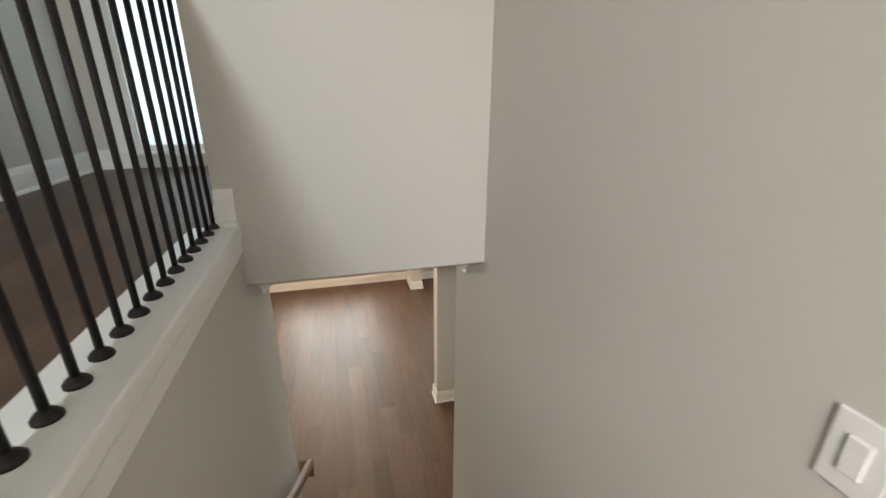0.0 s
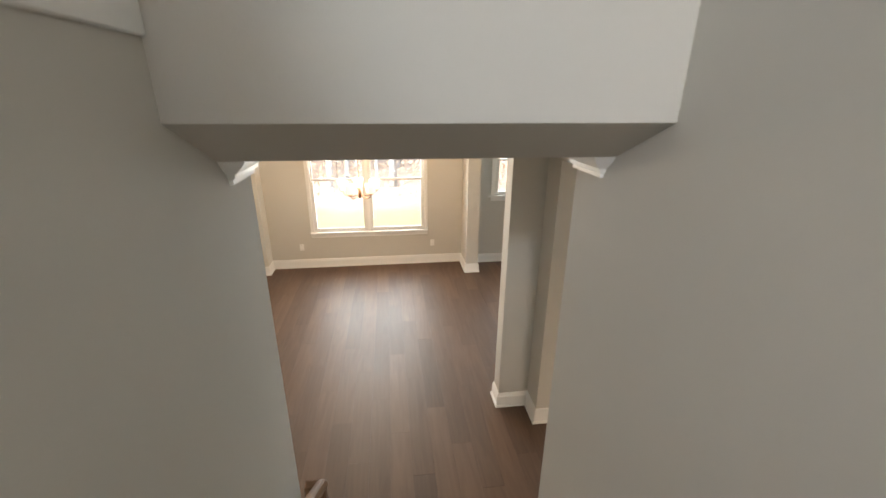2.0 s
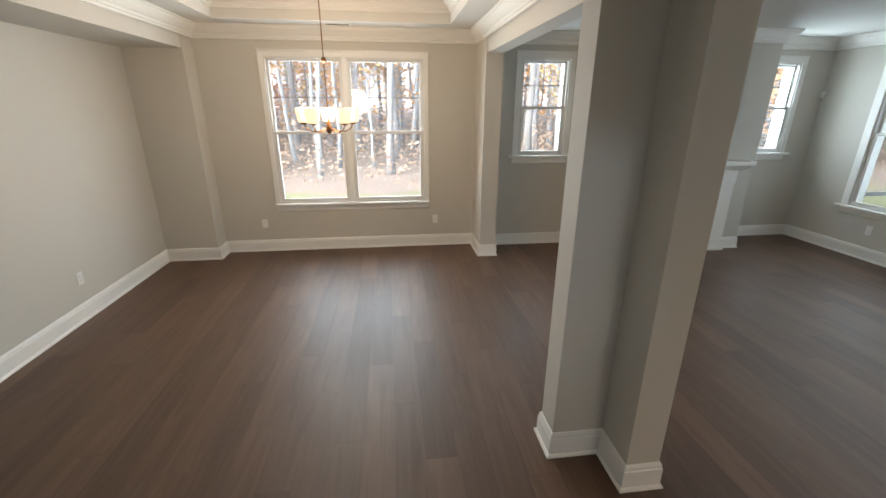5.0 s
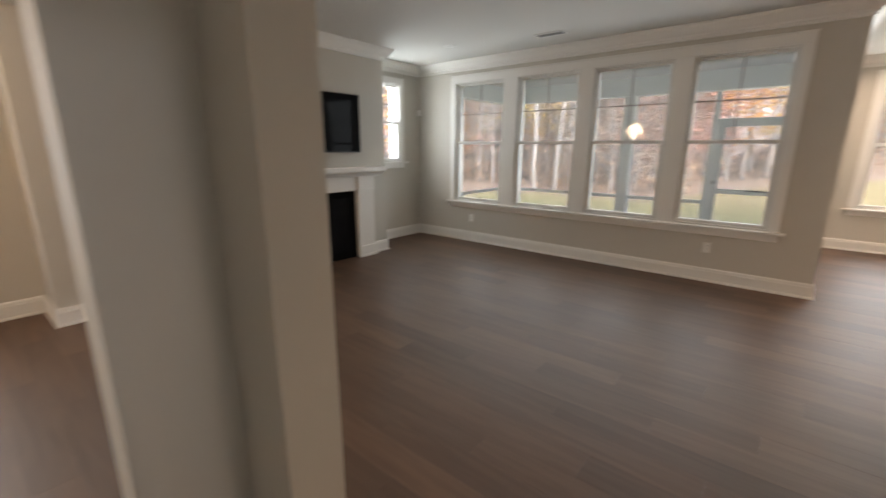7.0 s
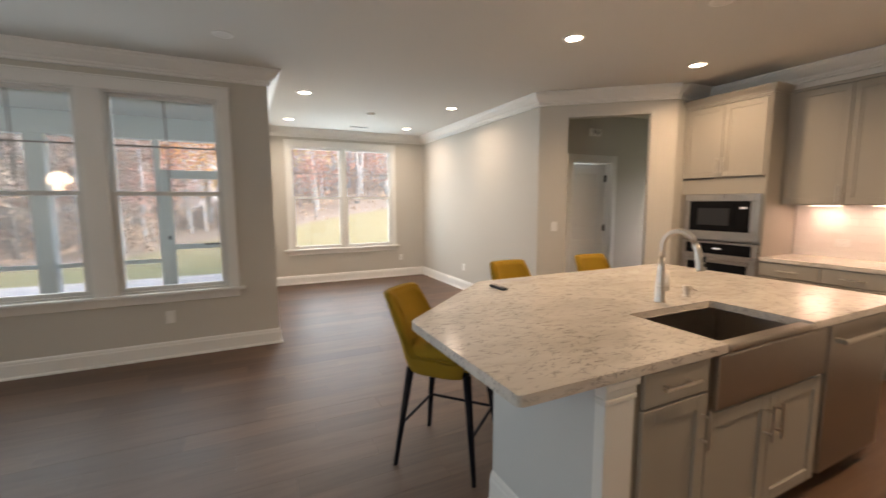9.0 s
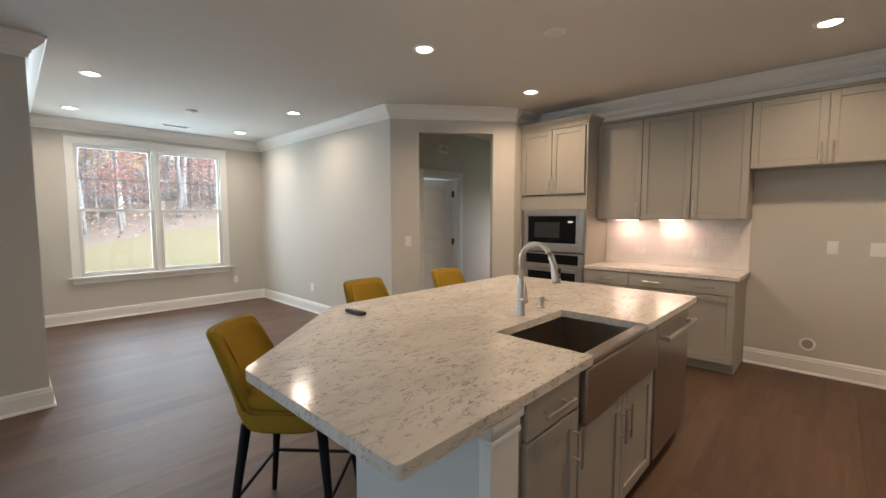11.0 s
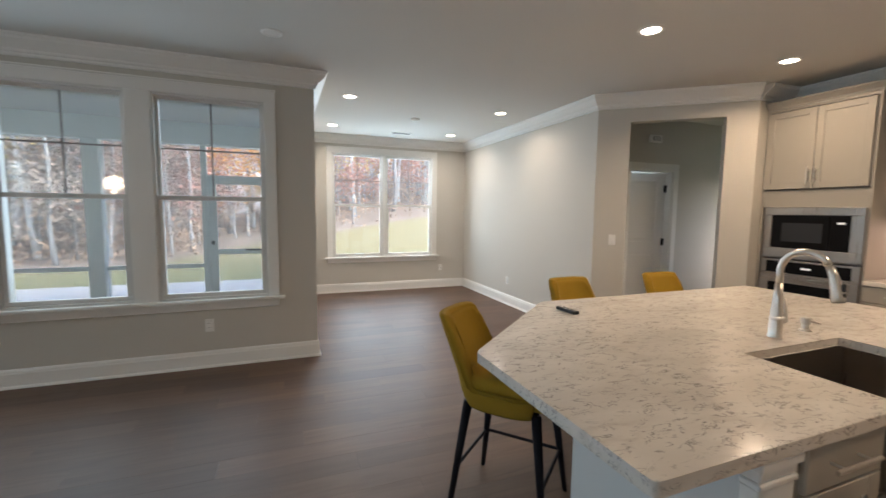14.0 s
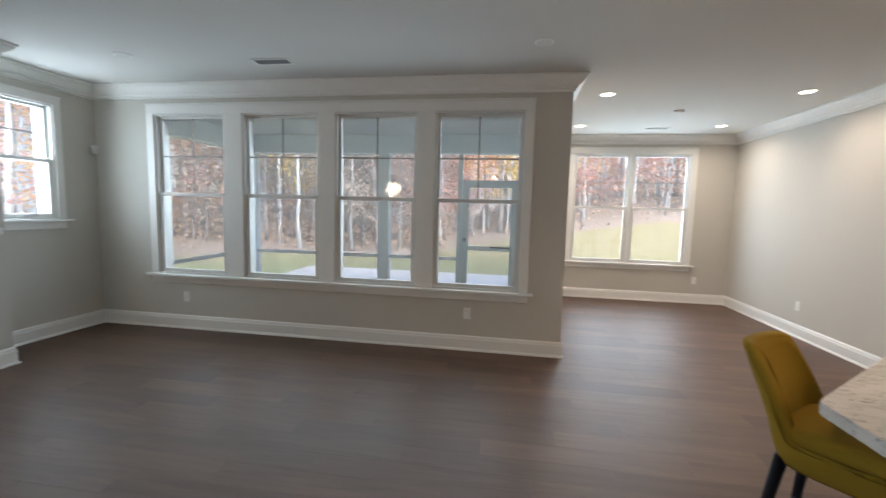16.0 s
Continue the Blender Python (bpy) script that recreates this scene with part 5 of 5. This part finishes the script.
def ground_material():
    m = bpy.data.materials.new("lawn_and_leaf_litter")
    m.use_nodes = True
    n, l = m.node_tree.nodes, m.node_tree.links
    b = n["Principled BSDF"]
    geo = n.new("ShaderNodeNewGeometry")
    sep = n.new("ShaderNodeSeparateXYZ")
    l.new(geo.outputs["Position"], sep.inputs[0])

    def nz(scale, detail=4):
        t = n.new("ShaderNodeTexNoise")
        t.inputs["Scale"].default_value, t.inputs["Detail"].default_value = scale, detail
        l.new(geo.outputs["Position"], t.inputs["Vector"])
        return t.outputs[0]

    def op(kind, a, c):
        t = n.new("ShaderNodeMath")
        t.operation = kind
        for i, v in enumerate((a, c)):
            if isinstance(v, (int, float)):
                t.inputs[i].default_value = v
            else:
                l.new(v, t.inputs[i])
        return t.outputs[0]

    def mixc(f, a, c):
        t = n.new("ShaderNodeMixRGB")
        l.new(f, t.inputs[0])
        for i, v in ((1, a), (2, c)):
            if isinstance(v, tuple):
                t.inputs[i].default_value = (*v, 1)
            else:
                l.new(v, t.inputs[i])
        return t.outputs[0]

    edge = op('MULTIPLY', nz(0.35), 6.0)
    near = n.new("ShaderNodeMapRange")
    l.new(sep.outputs[1], near.inputs[0])
    near.inputs["From Min"].default_value, near.inputs["From Max"].default_value, near.inputs["To Max"].default_value = 2.0, 7.0, 5.5
    east = op('SUBTRACT', op('ADD', op('ADD', sep.outputs[0], near.outputs[0]), edge), 25.0)
    north = op('SUBTRACT', op('ADD', sep.outputs[1], edge), 16.0)
    woods = n.new("ShaderNodeMapRange")
    l.new(op('MAXIMUM', east, north), woods.inputs[0])
    woods.inputs["From Min"].default_value, woods.inputs["From Max"].default_value = -0.6, 0.8
    grass = mixc(nz(1.1), (0.13, 0.20, 0.075), (0.31, 0.30, 0.16))
    grass = mixc(nz(45, 3), grass, (0.22, 0.26, 0.12))
    dry = n.new("ShaderNodeMapRange")
    l.new(op('ADD', sep.outputs[0], op('MULTIPLY', nz(0.8), 3.0)), dry.inputs[0])
    dry.inputs["From Min"].default_value, dry.inputs["From Max"].default_value, dry.inputs["To Max"].default_value = 14.0, 19.0, 0.8
    grass = mixc(dry.outputs[0], grass, (0.28, 0.245, 0.14))
    litter = mixc(nz(14, 5), (0.20, 0.165, 0.14), (0.38, 0.32, 0.28))
    l.new(mixc(woods.outputs[0], grass, litter), b.inputs["Base Color"])
    b.inputs["Roughness"].default_value = 0.95
    bp = n.new("ShaderNodeBump")
    bp.inputs["Strength"].default_value, bp.inputs["Distance"].default_value = 0.8, 0.05
    l.new(nz(30, 4), bp.inputs["Height"])
    l.new(bp.outputs[0], b.inputs["Normal"])
    return m


bm = bmesh.new()
steps = sorted({*[-400, -250, -150, -100, -70, 70, 100, 150, 250, 400], *range(-50, 61, 2)})
gv = {(x, y): bm.verts.new((x, y, rise(x, y) if abs(x) < 90 and abs(y) < 90 else 1.6)) for x in steps for y in steps}
for a, c in zip(steps, steps[1:]):
    for d, e in zip(steps, steps[1:]):
        bm.faces.new((gv[a, d], gv[c, d], gv[c, e], gv[a, e]))
structure("ground", bm, ground_material(), "lawn giving way to a leaf-strewn forest floor")

# screened porch
structure("pavement", solid((6.64, 12.4), (2.70, 8.20), (-0.45, -0.13)), CONCRETE, "pale concrete porch slab and patio")
PX, PN = 9.62, 8.0
porch = thing("screened_porch", (0, 0, -0.13), "white screened porch with square posts outside the windows", "porch", kind="structure")
part("porch_ceiling", box(6.63, PX + 0.15, 2.70, PN + 0.15, 2.90, 2.96), PORCH, porch, "white porch ceiling")
part("beam", box(PX - 0.10, PX + 0.12, 2.70, PN + 0.12, 2.55, 2.899, 0.004), PORCH, porch, "white porch beam")
part("beam", box(6.63, PX - 0.101, PN - 0.10, PN + 0.12, 2.55, 2.899, 0.004), PORCH, porch, "white porch beam")
for y in (PN, 5.35, 2.82):
    part("post", box(PX - 0.09, PX + 0.11, y - 0.10, y + 0.10, 0.0, 2.549, 0.006), PORCH, porch, "square white post")
for y0, y1 in ((5.45, PN - 0.1), (4.0, 5.25)):
    part("rail", box(PX - 0.02, PX + 0.03, y0, y1, 0.66, 0.72), PORCH, porch, "white screen rail")
    part("rail", box(PX - 0.02, PX + 0.03, y0, y1, 0.0, 0.06), PORCH, porch)
    part("screen", box(PX + 0.004, PX + 0.006, y0, y1, 0.06, 2.549), SCREEN, porch, "fine insect screen")
part("rail", box(6.63, PX - 0.1, PN - 0.02, PN + 0.03, 0.66, 0.72), PORCH, porch)
part("screen", box(6.63, PX - 0.1, PN + 0.004, PN + 0.006, 0.0, 2.549), SCREEN, porch, "fine insect screen")
part("door_post", box(PX - 0.03, PX + 0.05, 3.92, 3.999, 0.0, 2.549), PORCH, porch)
sd = thing("screen_door", (PX, 0, -0.13), "white screen door with a wide top rail and closer", "screen door", kind="structure")
part("frame", boxes([(-0.02, 0.02, 3.80, 3.915, 0.01, 2.10), (-0.02, 0.02, 2.95, 3.06, 0.01, 2.10), (-0.02, 0.02, 3.06, 3.80, 1.97, 2.10), (-0.02, 0.02, 3.06, 3.80, 0.86, 0.94), (-0.02, 0.02, 3.06, 3.80, 0.01, 0.20)], 0.003), PORCH, sd)
part("screen", box(-0.002, 0.0, 3.05, 3.81, 0.19, 1.98), SCREEN, sd)
part("knob", lathe([(0.02, -0.03), (0.024, 0.0), (0.02, 0.03)], 12, at=(-0.045, 3.86, 1.05)), IRON, sd, "dark knob")
part("closer", rod((-0.03, 3.05, 0.93), (-0.03, 3.40, 0.93), 0.015, sides=10), IRON, sd, "dark pneumatic closer")

# neighbouring siding outside, closing the house
structure("wall_siding", solid((9.78, 9.80), (-4.1, 2.70), (-0.45, 5.6), [(9, 10, BRK[0] - 0.03, BRK[1] + 0.03, BRK[2] - 0.03, BRK[3] + 0.03), (9, 10, -3.2, -1.6, 0.7, 2.4)]), SIDING, "pale lap siding of the house")

BARK = mat("grey_bark", (0.30, 0.305, 0.32), 0.9, var=0.35, scale=4, fine=40, stretch=(5, 5, 1), bump=0.6, rand=0.25)
PALEBARK = mat("pale_bark", (0.41, 0.44, 0.48), 0.9, var=0.3, scale=4, fine=40, stretch=(5, 5, 1), bump=0.5, rand=0.25)


def leaf_mat(name, color):
    m = mat(name, color, 0.7, var=0.3, scale=6, fine=30, bump=0.0, rand=0.35)
    n, l = m.node_tree.nodes, m.node_tree.links
    b = n["Principled BSDF"]
    src = b.inputs["Base Color"].links[0].from_socket
    tr, mx = n.new("ShaderNodeBsdfTranslucent"), n.new("ShaderNodeMixShader")
    l.new(src, tr.inputs[0])
    mx.inputs[0].default_value = 0.4
    l.new(b.outputs[0], mx.inputs[1])
    l.new(tr.outputs[0], mx.inputs[2])
    l.new(mx.outputs[0], n["Material Output"].inputs[0])
    return m


LEAVES = [leaf_mat("rust_leaves", (0.44, 0.25, 0.21)), leaf_mat("orange_leaves", (0.60, 0.34, 0.13)), leaf_mat("yellow_leaves", (0.68, 0.54, 0.17)), leaf_mat("tan_leaves", (0.42, 0.36, 0.31))]


def grow(rng, height, r0, first, limbs, reach, leaves, lsize, droop=0.25):
    """Trunk with limbs as one bmesh and leaves as another."""
    wood, crown = bmesh.new(), bmesh.new()
    lean = Vector((rng.uniform(-0.05, 0.05), rng.uniform(-0.05, 0.05), 0))
    wob = [Vector((rng.uniform(-1, 1), rng.uniform(-1, 1), 0)) * 0.06 for _ in range(13)]
    line = [Vector((0, 0, height * i / 12)) + lean * (height * i / 12) + wob[i] * min(1, i) * (height / 10) for i in range(13)]
    tube(line, [r0 * (1.35 if i == 0 else 1) * (1 - 0.86 * i / 12) for i in range(13)], 7, wood)
    tips = []
    for k in range(limbs):
        f = first + (0.97 - first) * (k + rng.random()) / limbs
        p = line[int(f * 12)].lerp(line[min(12, int(f * 12) + 1)], f * 12 - int(f * 12))
        a = rng.uniform(0, 2 * math.pi)
        ln = reach * (1 - 0.6 * f) * rng.uniform(0.6, 1.2)
        d = Vector((math.cos(a), math.sin(a), rng.uniform(0.25, 0.8))).normalized()
        pts = [p]
        for s in range(3):
            d = (d + Vector((rng.uniform(-0.3, 0.3), rng.uniform(-0.3, 0.3), rng.uniform(-0.05, 0.25)))).normalized()
            pts.append(pts[-1] + d * ln / 3)
        rr = max(0.008, r0 * (1 - 0.86 * f) * 0.42)
        tube(pts, [rr, rr * 0.7, rr * 0.45, rr * 0.2], 4, wood)
        tips += pts[1:]
        for s in range(2):
            q = pts[1 + s]
            e = (d + Vector((rng.uniform(-0.9, 0.9), rng.uniform(-0.9, 0.9), rng.uniform(-0.2, 0.6)))).normalized()
            end = q + e * ln * 0.45
            tube([q, (q + end) / 2 + Vector((0, 0, 0.03)), end], [rr * 0.4, rr * 0.28, rr * 0.12], 4, wood)
            tips += [(q + end) / 2, end]
    for k in range(leaves):
        c = rng.choice(tips) + Vector((rng.gauss(0, 0.26), rng.gauss(0, 0.26), rng.gauss(-droop * 0.3, 0.20)))
        u = Vector((rng.gauss(0, 1), rng.gauss(0, 1), rng.gauss(0, 0.6))).normalized()
        w = u.orthogonal().normalized()
        s = lsize * rng.uniform(0.6, 1.3)
        crown.faces.new([crown.verts.new(c + u * s * a + w * s * b) for a, b in ((-1, 0), (-0.1, -0.55), (1, 0), (-0.1, 0.55))])
    return wood, crown


def plant(name, label, seed, bark, leaf, **kw):
    rng = random.Random(seed)
    wood, crown = grow(rng, **kw)
    t = thing(name, (0, 0, 0), label, "tree", group="trees of the autumn woods")
    part("trunk", wood, bark, t, "straight grey trunk with thin limbs", smooth=True)
    if len(crown.faces):
        c = part("crown", crown, leaf, t, "sparse autumn leaves")
    else:
        crown.free()
    return t


KINDS = [plant("tree", "tall slim tree with pale bark and few rust leaves", 1, PALEBARK, LEAVES[0], height=17, r0=0.11, first=0.30, limbs=16, reach=3.4, leaves=1900, lsize=0.11),
         plant("tree", "tall slim bare tree with grey bark", 2, BARK, LEAVES[3], height=19, r0=0.14, first=0.26, limbs=18, reach=3.8, leaves=1900, lsize=0.10),
         plant("tree", "tall straight tree with pale bark and tan leaves", 3, PALEBARK, LEAVES[3], height=15, r0=0.09, first=0.22, limbs=16, reach=3.0, leaves=1900, lsize=0.10),
         plant("tree", "tall tree with grey bark and orange leaves", 4, BARK, LEAVES[1], height=16, r0=0.12, first=0.18, limbs=22, reach=3.6, leaves=2600, lsize=0.11)]
SMALL = [plant("sapling", "young understorey tree with rust red leaves", 11, BARK, LEAVES[0], height=6.5, r0=0.05, first=0.12, limbs=22, reach=2.6, leaves=1500, lsize=0.085),
         plant("sapling", "young understorey tree with yellow leaves", 12, PALEBARK, LEAVES[2], height=7.0, r0=0.055, first=0.20, limbs=22, reach=2.8, leaves=1500, lsize=0.085),
         plant("sapling", "young understorey tree with tan leaves", 13, BARK, LEAVES[3], height=5.5, r0=0.045, first=0.10, limbs=22, reach=2.4, leaves=1300, lsize=0.080),
         plant("sapling", "slim young tree with bare pale twigs", 14, PALEBARK, LEAVES[3], height=8.0, r0=0.055, first=0.15, limbs=26, reach=2.6, leaves=150, lsize=0.08),
         plant("sapling", "young understorey tree with orange leaves", 15, PALEBARK, LEAVES[1], height=6.0, r0=0.05, first=0.12, limbs=22, reach=2.6, leaves=1500, lsize=0.085)]
THIN = [plant("tree", "slender young tree with smooth pale bark, nearly bare", 21, PALEBARK, LEAVES[3], height=13, r0=0.065, first=0.25, limbs=12, reach=2.0, leaves=220, lsize=0.08),
        plant("tree", "slender young tree with smooth pale bark and yellow leaves", 22, PALEBARK, LEAVES[2], height=14, r0=0.075, first=0.30, limbs=12, reach=2.2, leaves=420, lsize=0.08)]
rng = random.Random(77)
spots = []


def spot(x0, x1, y0, y1, gap):
    for _ in range(60):
        x, y = rng.uniform(x0, x1), rng.uniform(y0, y1)
        if all((x - a) ** 2 + (y - b) ** 2 > gap * gap for a, b in spots):
            spots.append((x, y))
            return x, y
    return None


used = set()


def sow(pool, count, areas, gap, big):
    for i in range(count):
        p = spot(*areas[i % len(areas)], gap)
        if not p:
            continue
        src = rng.choice(pool)
        m = pose(p[0], p[1], rise(*p) - 0.06, rng.uniform(-2, 2), rng.uniform(-2, 2), rng.uniform(0, 360))
        if src.name not in used:
            used.add(src.name)
            src.matrix_world = m
        else:
            copy_thing(src, m)


EAREA, NAREA = [(23, 34, -14, 30), (30, 46, -18, 38)], [(-14, 20, 15.5, 25), (-18, 26, 22, 36)]
sow(KINDS + THIN, 148, EAREA, 0.7, True)
sow(KINDS + THIN * 2, 150, NAREA, 0.55, True)
sow(SMALL, 120, EAREA[:1] + EAREA, 0.7, False)
sow(SMALL, 80, NAREA, 0.7, False)
sow([SMALL[0], SMALL[2], SMALL[3]] + THIN, 60, [(17.5, 23.5, 5.5, 24)], 0.6, False)
copy_thing(SMALL[1], pose(20.0, 12.6, rise(20.0, 12.6) - 0.06, 0, 0, 40))
copy_thing(SMALL[1], pose(21.2, 13.6, rise(21.2, 13.6) - 0.06, 1, 0, 160))

# undergrowth and far woods
bm = bmesh.new()
for i in range(40000):
    if i % 2:
        x, y = rng.uniform(22.5, 44), rng.uniform(-16, 30)
        if i % 3 == 0:
            x, y = rng.uniform(17.5, 24), rng.uniform(5.5, 24)
    else:
        x, y = rng.uniform(-16, 24), rng.uniform(14, 34)
    z = rise(x, y) + abs(rng.gauss(0, 0.8))
    u = Vector((rng.gauss(0, 1), rng.gauss(0, 1), rng.gauss(0, 0.7))).normalized()
    w = u.orthogonal().normalized()
    s = rng.uniform(0.05, 0.11)
    bm.faces.new([bm.verts.new(Vector((x, y, z)) + u * s * a + w * s * b) for a, b in ((-1, 0), (-0.1, -0.5), (1, 0), (-0.1, 0.5))])
link("undergrowth", bm, leaf_mat("brush_leaves", (0.52, 0.39, 0.29)), None, "low tan and rust brush on the forest floor", "brush", "stuff")


def far_woods():
    m = bpy.data.materials.new("far_woods")
    m.use_nodes = True
    n, l = m.node_tree.nodes, m.node_tree.links
    b = n["Principled BSDF"]
    geo, mp = n.new("ShaderNodeNewGeometry"), n.new("ShaderNodeMapping")
    mp.inputs["Scale"].default_value = (1, 1, 0.06)
    l.new(geo.outputs["Position"], mp.inputs[0])
    a, c = n.new("ShaderNodeTexNoise"), n.new("ShaderNodeTexNoise")
    a.inputs["Scale"].default_value, a.inputs["Detail"].default_value = 1.6, 5
    c.inputs["Scale"].default_value, c.inputs["Detail"].default_value = 0.5, 6
    l.new(mp.outputs[0], a.inputs["Vector"])
    l.new(geo.outputs["Position"], c.inputs["Vector"])
    # distance haze is painted into these pale greys
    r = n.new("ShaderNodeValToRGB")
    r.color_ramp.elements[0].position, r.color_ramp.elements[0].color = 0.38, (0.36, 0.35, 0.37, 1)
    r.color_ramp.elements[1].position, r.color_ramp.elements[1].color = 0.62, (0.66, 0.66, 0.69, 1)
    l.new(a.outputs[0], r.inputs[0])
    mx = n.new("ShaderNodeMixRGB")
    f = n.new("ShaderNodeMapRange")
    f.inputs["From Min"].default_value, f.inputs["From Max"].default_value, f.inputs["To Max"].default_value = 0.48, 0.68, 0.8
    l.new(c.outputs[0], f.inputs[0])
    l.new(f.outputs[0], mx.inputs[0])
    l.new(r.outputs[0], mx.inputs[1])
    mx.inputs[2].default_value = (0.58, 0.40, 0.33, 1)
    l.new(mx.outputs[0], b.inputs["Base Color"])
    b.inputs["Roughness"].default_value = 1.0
    # faint glow added to brighten the gaps between the trees
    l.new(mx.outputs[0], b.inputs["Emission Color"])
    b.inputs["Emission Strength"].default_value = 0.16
    return m


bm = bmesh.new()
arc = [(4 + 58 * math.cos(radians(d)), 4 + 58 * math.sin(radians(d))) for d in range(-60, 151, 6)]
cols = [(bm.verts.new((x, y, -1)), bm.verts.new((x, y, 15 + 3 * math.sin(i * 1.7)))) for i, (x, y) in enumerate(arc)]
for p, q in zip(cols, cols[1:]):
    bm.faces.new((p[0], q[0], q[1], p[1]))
structure("backdrop", bm, far_woods(), "far woods backdrop with painted haze and a faint glow")
# ---------------------------------------------------------------- floor planks
PW = 0.178


def plank_bm(bm, x0, x1, y0, y1, z0, z1):
    c = 0.0003
    lo = [bm.verts.new(p) for p in ((x0, y0, z0), (x1, y0, z0), (x1, y1, z0), (x0, y1, z0))]
    mid = [bm.verts.new(p) for p in ((x0, y0, z1 - c), (x1, y0, z1 - c), (x1, y1, z1 - c), (x0, y1, z1 - c))]
    hi = [bm.verts.new(p) for p in ((x0 + c, y0 + c, z1), (x1 - c, y0 + c, z1), (x1 - c, y1 - c, z1), (x0 + c, y1 - c, z1))]
    for a, b in ((lo, mid), (mid, hi)):
        for i in range(4):
            j = (i + 1) % 4
            bm.faces.new((a[i], a[j], b[j], b[i]))
    bm.faces.new(hi)


prng = random.Random(5)
AREA = [(-2.45, 1.6, 2.33, 7.93), (1.6, 6.44, -2.35, 7.84), (6.44, 9.62, -0.47, 2.53), (5.16, 6.5, -3.98, -0.47), (6.5, 9.62, -3.98, -0.59), (1.05, 1.6, -2.35, 2.33)]
rows = []
for ax0, ax1, ay0, ay1 in AREA:
    i0 = int(math.floor(ax0 / PW))
    for i in range(i0, int(math.ceil(ax1 / PW))):
        x0, x1 = max(ax0, i * PW), min(ax1, (i + 1) * PW)
        if x1 - x0 < 0.01:
            continue
        y = -4.2 + ((i * 0.618) % 1.0) * 1.22
        while y < ay1:
            a, b = max(y, ay0), min(y + 1.22, ay1)
            if b - a > 0.02:
                rows.append((x0, x1, a, b))
            y += 1.22
near = sorted(rows, key=lambda r: ((r[0] + r[1]) / 2 - 1.9) ** 2 * 0.7 + ((r[2] + r[3]) / 2 - 3.6) ** 2)
meshes = {}
g = 0.00025
for x0, x1, y0, y1 in near[:300]:
    w, h = round(x1 - x0 - 2 * g, 4), round(y1 - y0 - 2 * g, 4)
    if (w, h) not in meshes:
        bm = bmesh.new()
        plank_bm(bm, -w / 2, w / 2, -h / 2, h / 2, -0.0125, 0.0)
        bmesh.ops.recalc_face_normals(bm, faces=bm.faces)
        me = bpy.data.meshes.new("plank")
        bm.to_mesh(me)
        bm.free()
        me.materials.append(FLOOR)
        meshes[w, h] = me
    o = new("plank", meshes[w, h])
    o.parent = subfloor
    o.location = ((x0 + x1) / 2, (y0 + y1) / 2, prng.uniform(-0.0002, 0.0002))
bm = bmesh.new()
for x0, x1, y0, y1 in near[300:]:
    plank_bm(bm, x0 + g, x1 - g, y0 + g, y1 - g, -0.0125, 0.0)
i = 0
x = -1.65
while x < -0.31:
    y = -2.8 - ((i * 0.618) % 1.0) * 1.22
    while y < 4.0:
        a, b = max(y, -2.8), min(y + 1.22, 4.0)
        if b - a > 0.02:
            plank_bm(bm, x + g, min(x + PW, -0.31) - g, a + g, b - g, UP - 0.0115, UP)
        y += 1.22
    x += PW
    i += 1
rest = link("far_planks", bm, FLOOR, subfloor, "brown floor planks", "", "stuff")
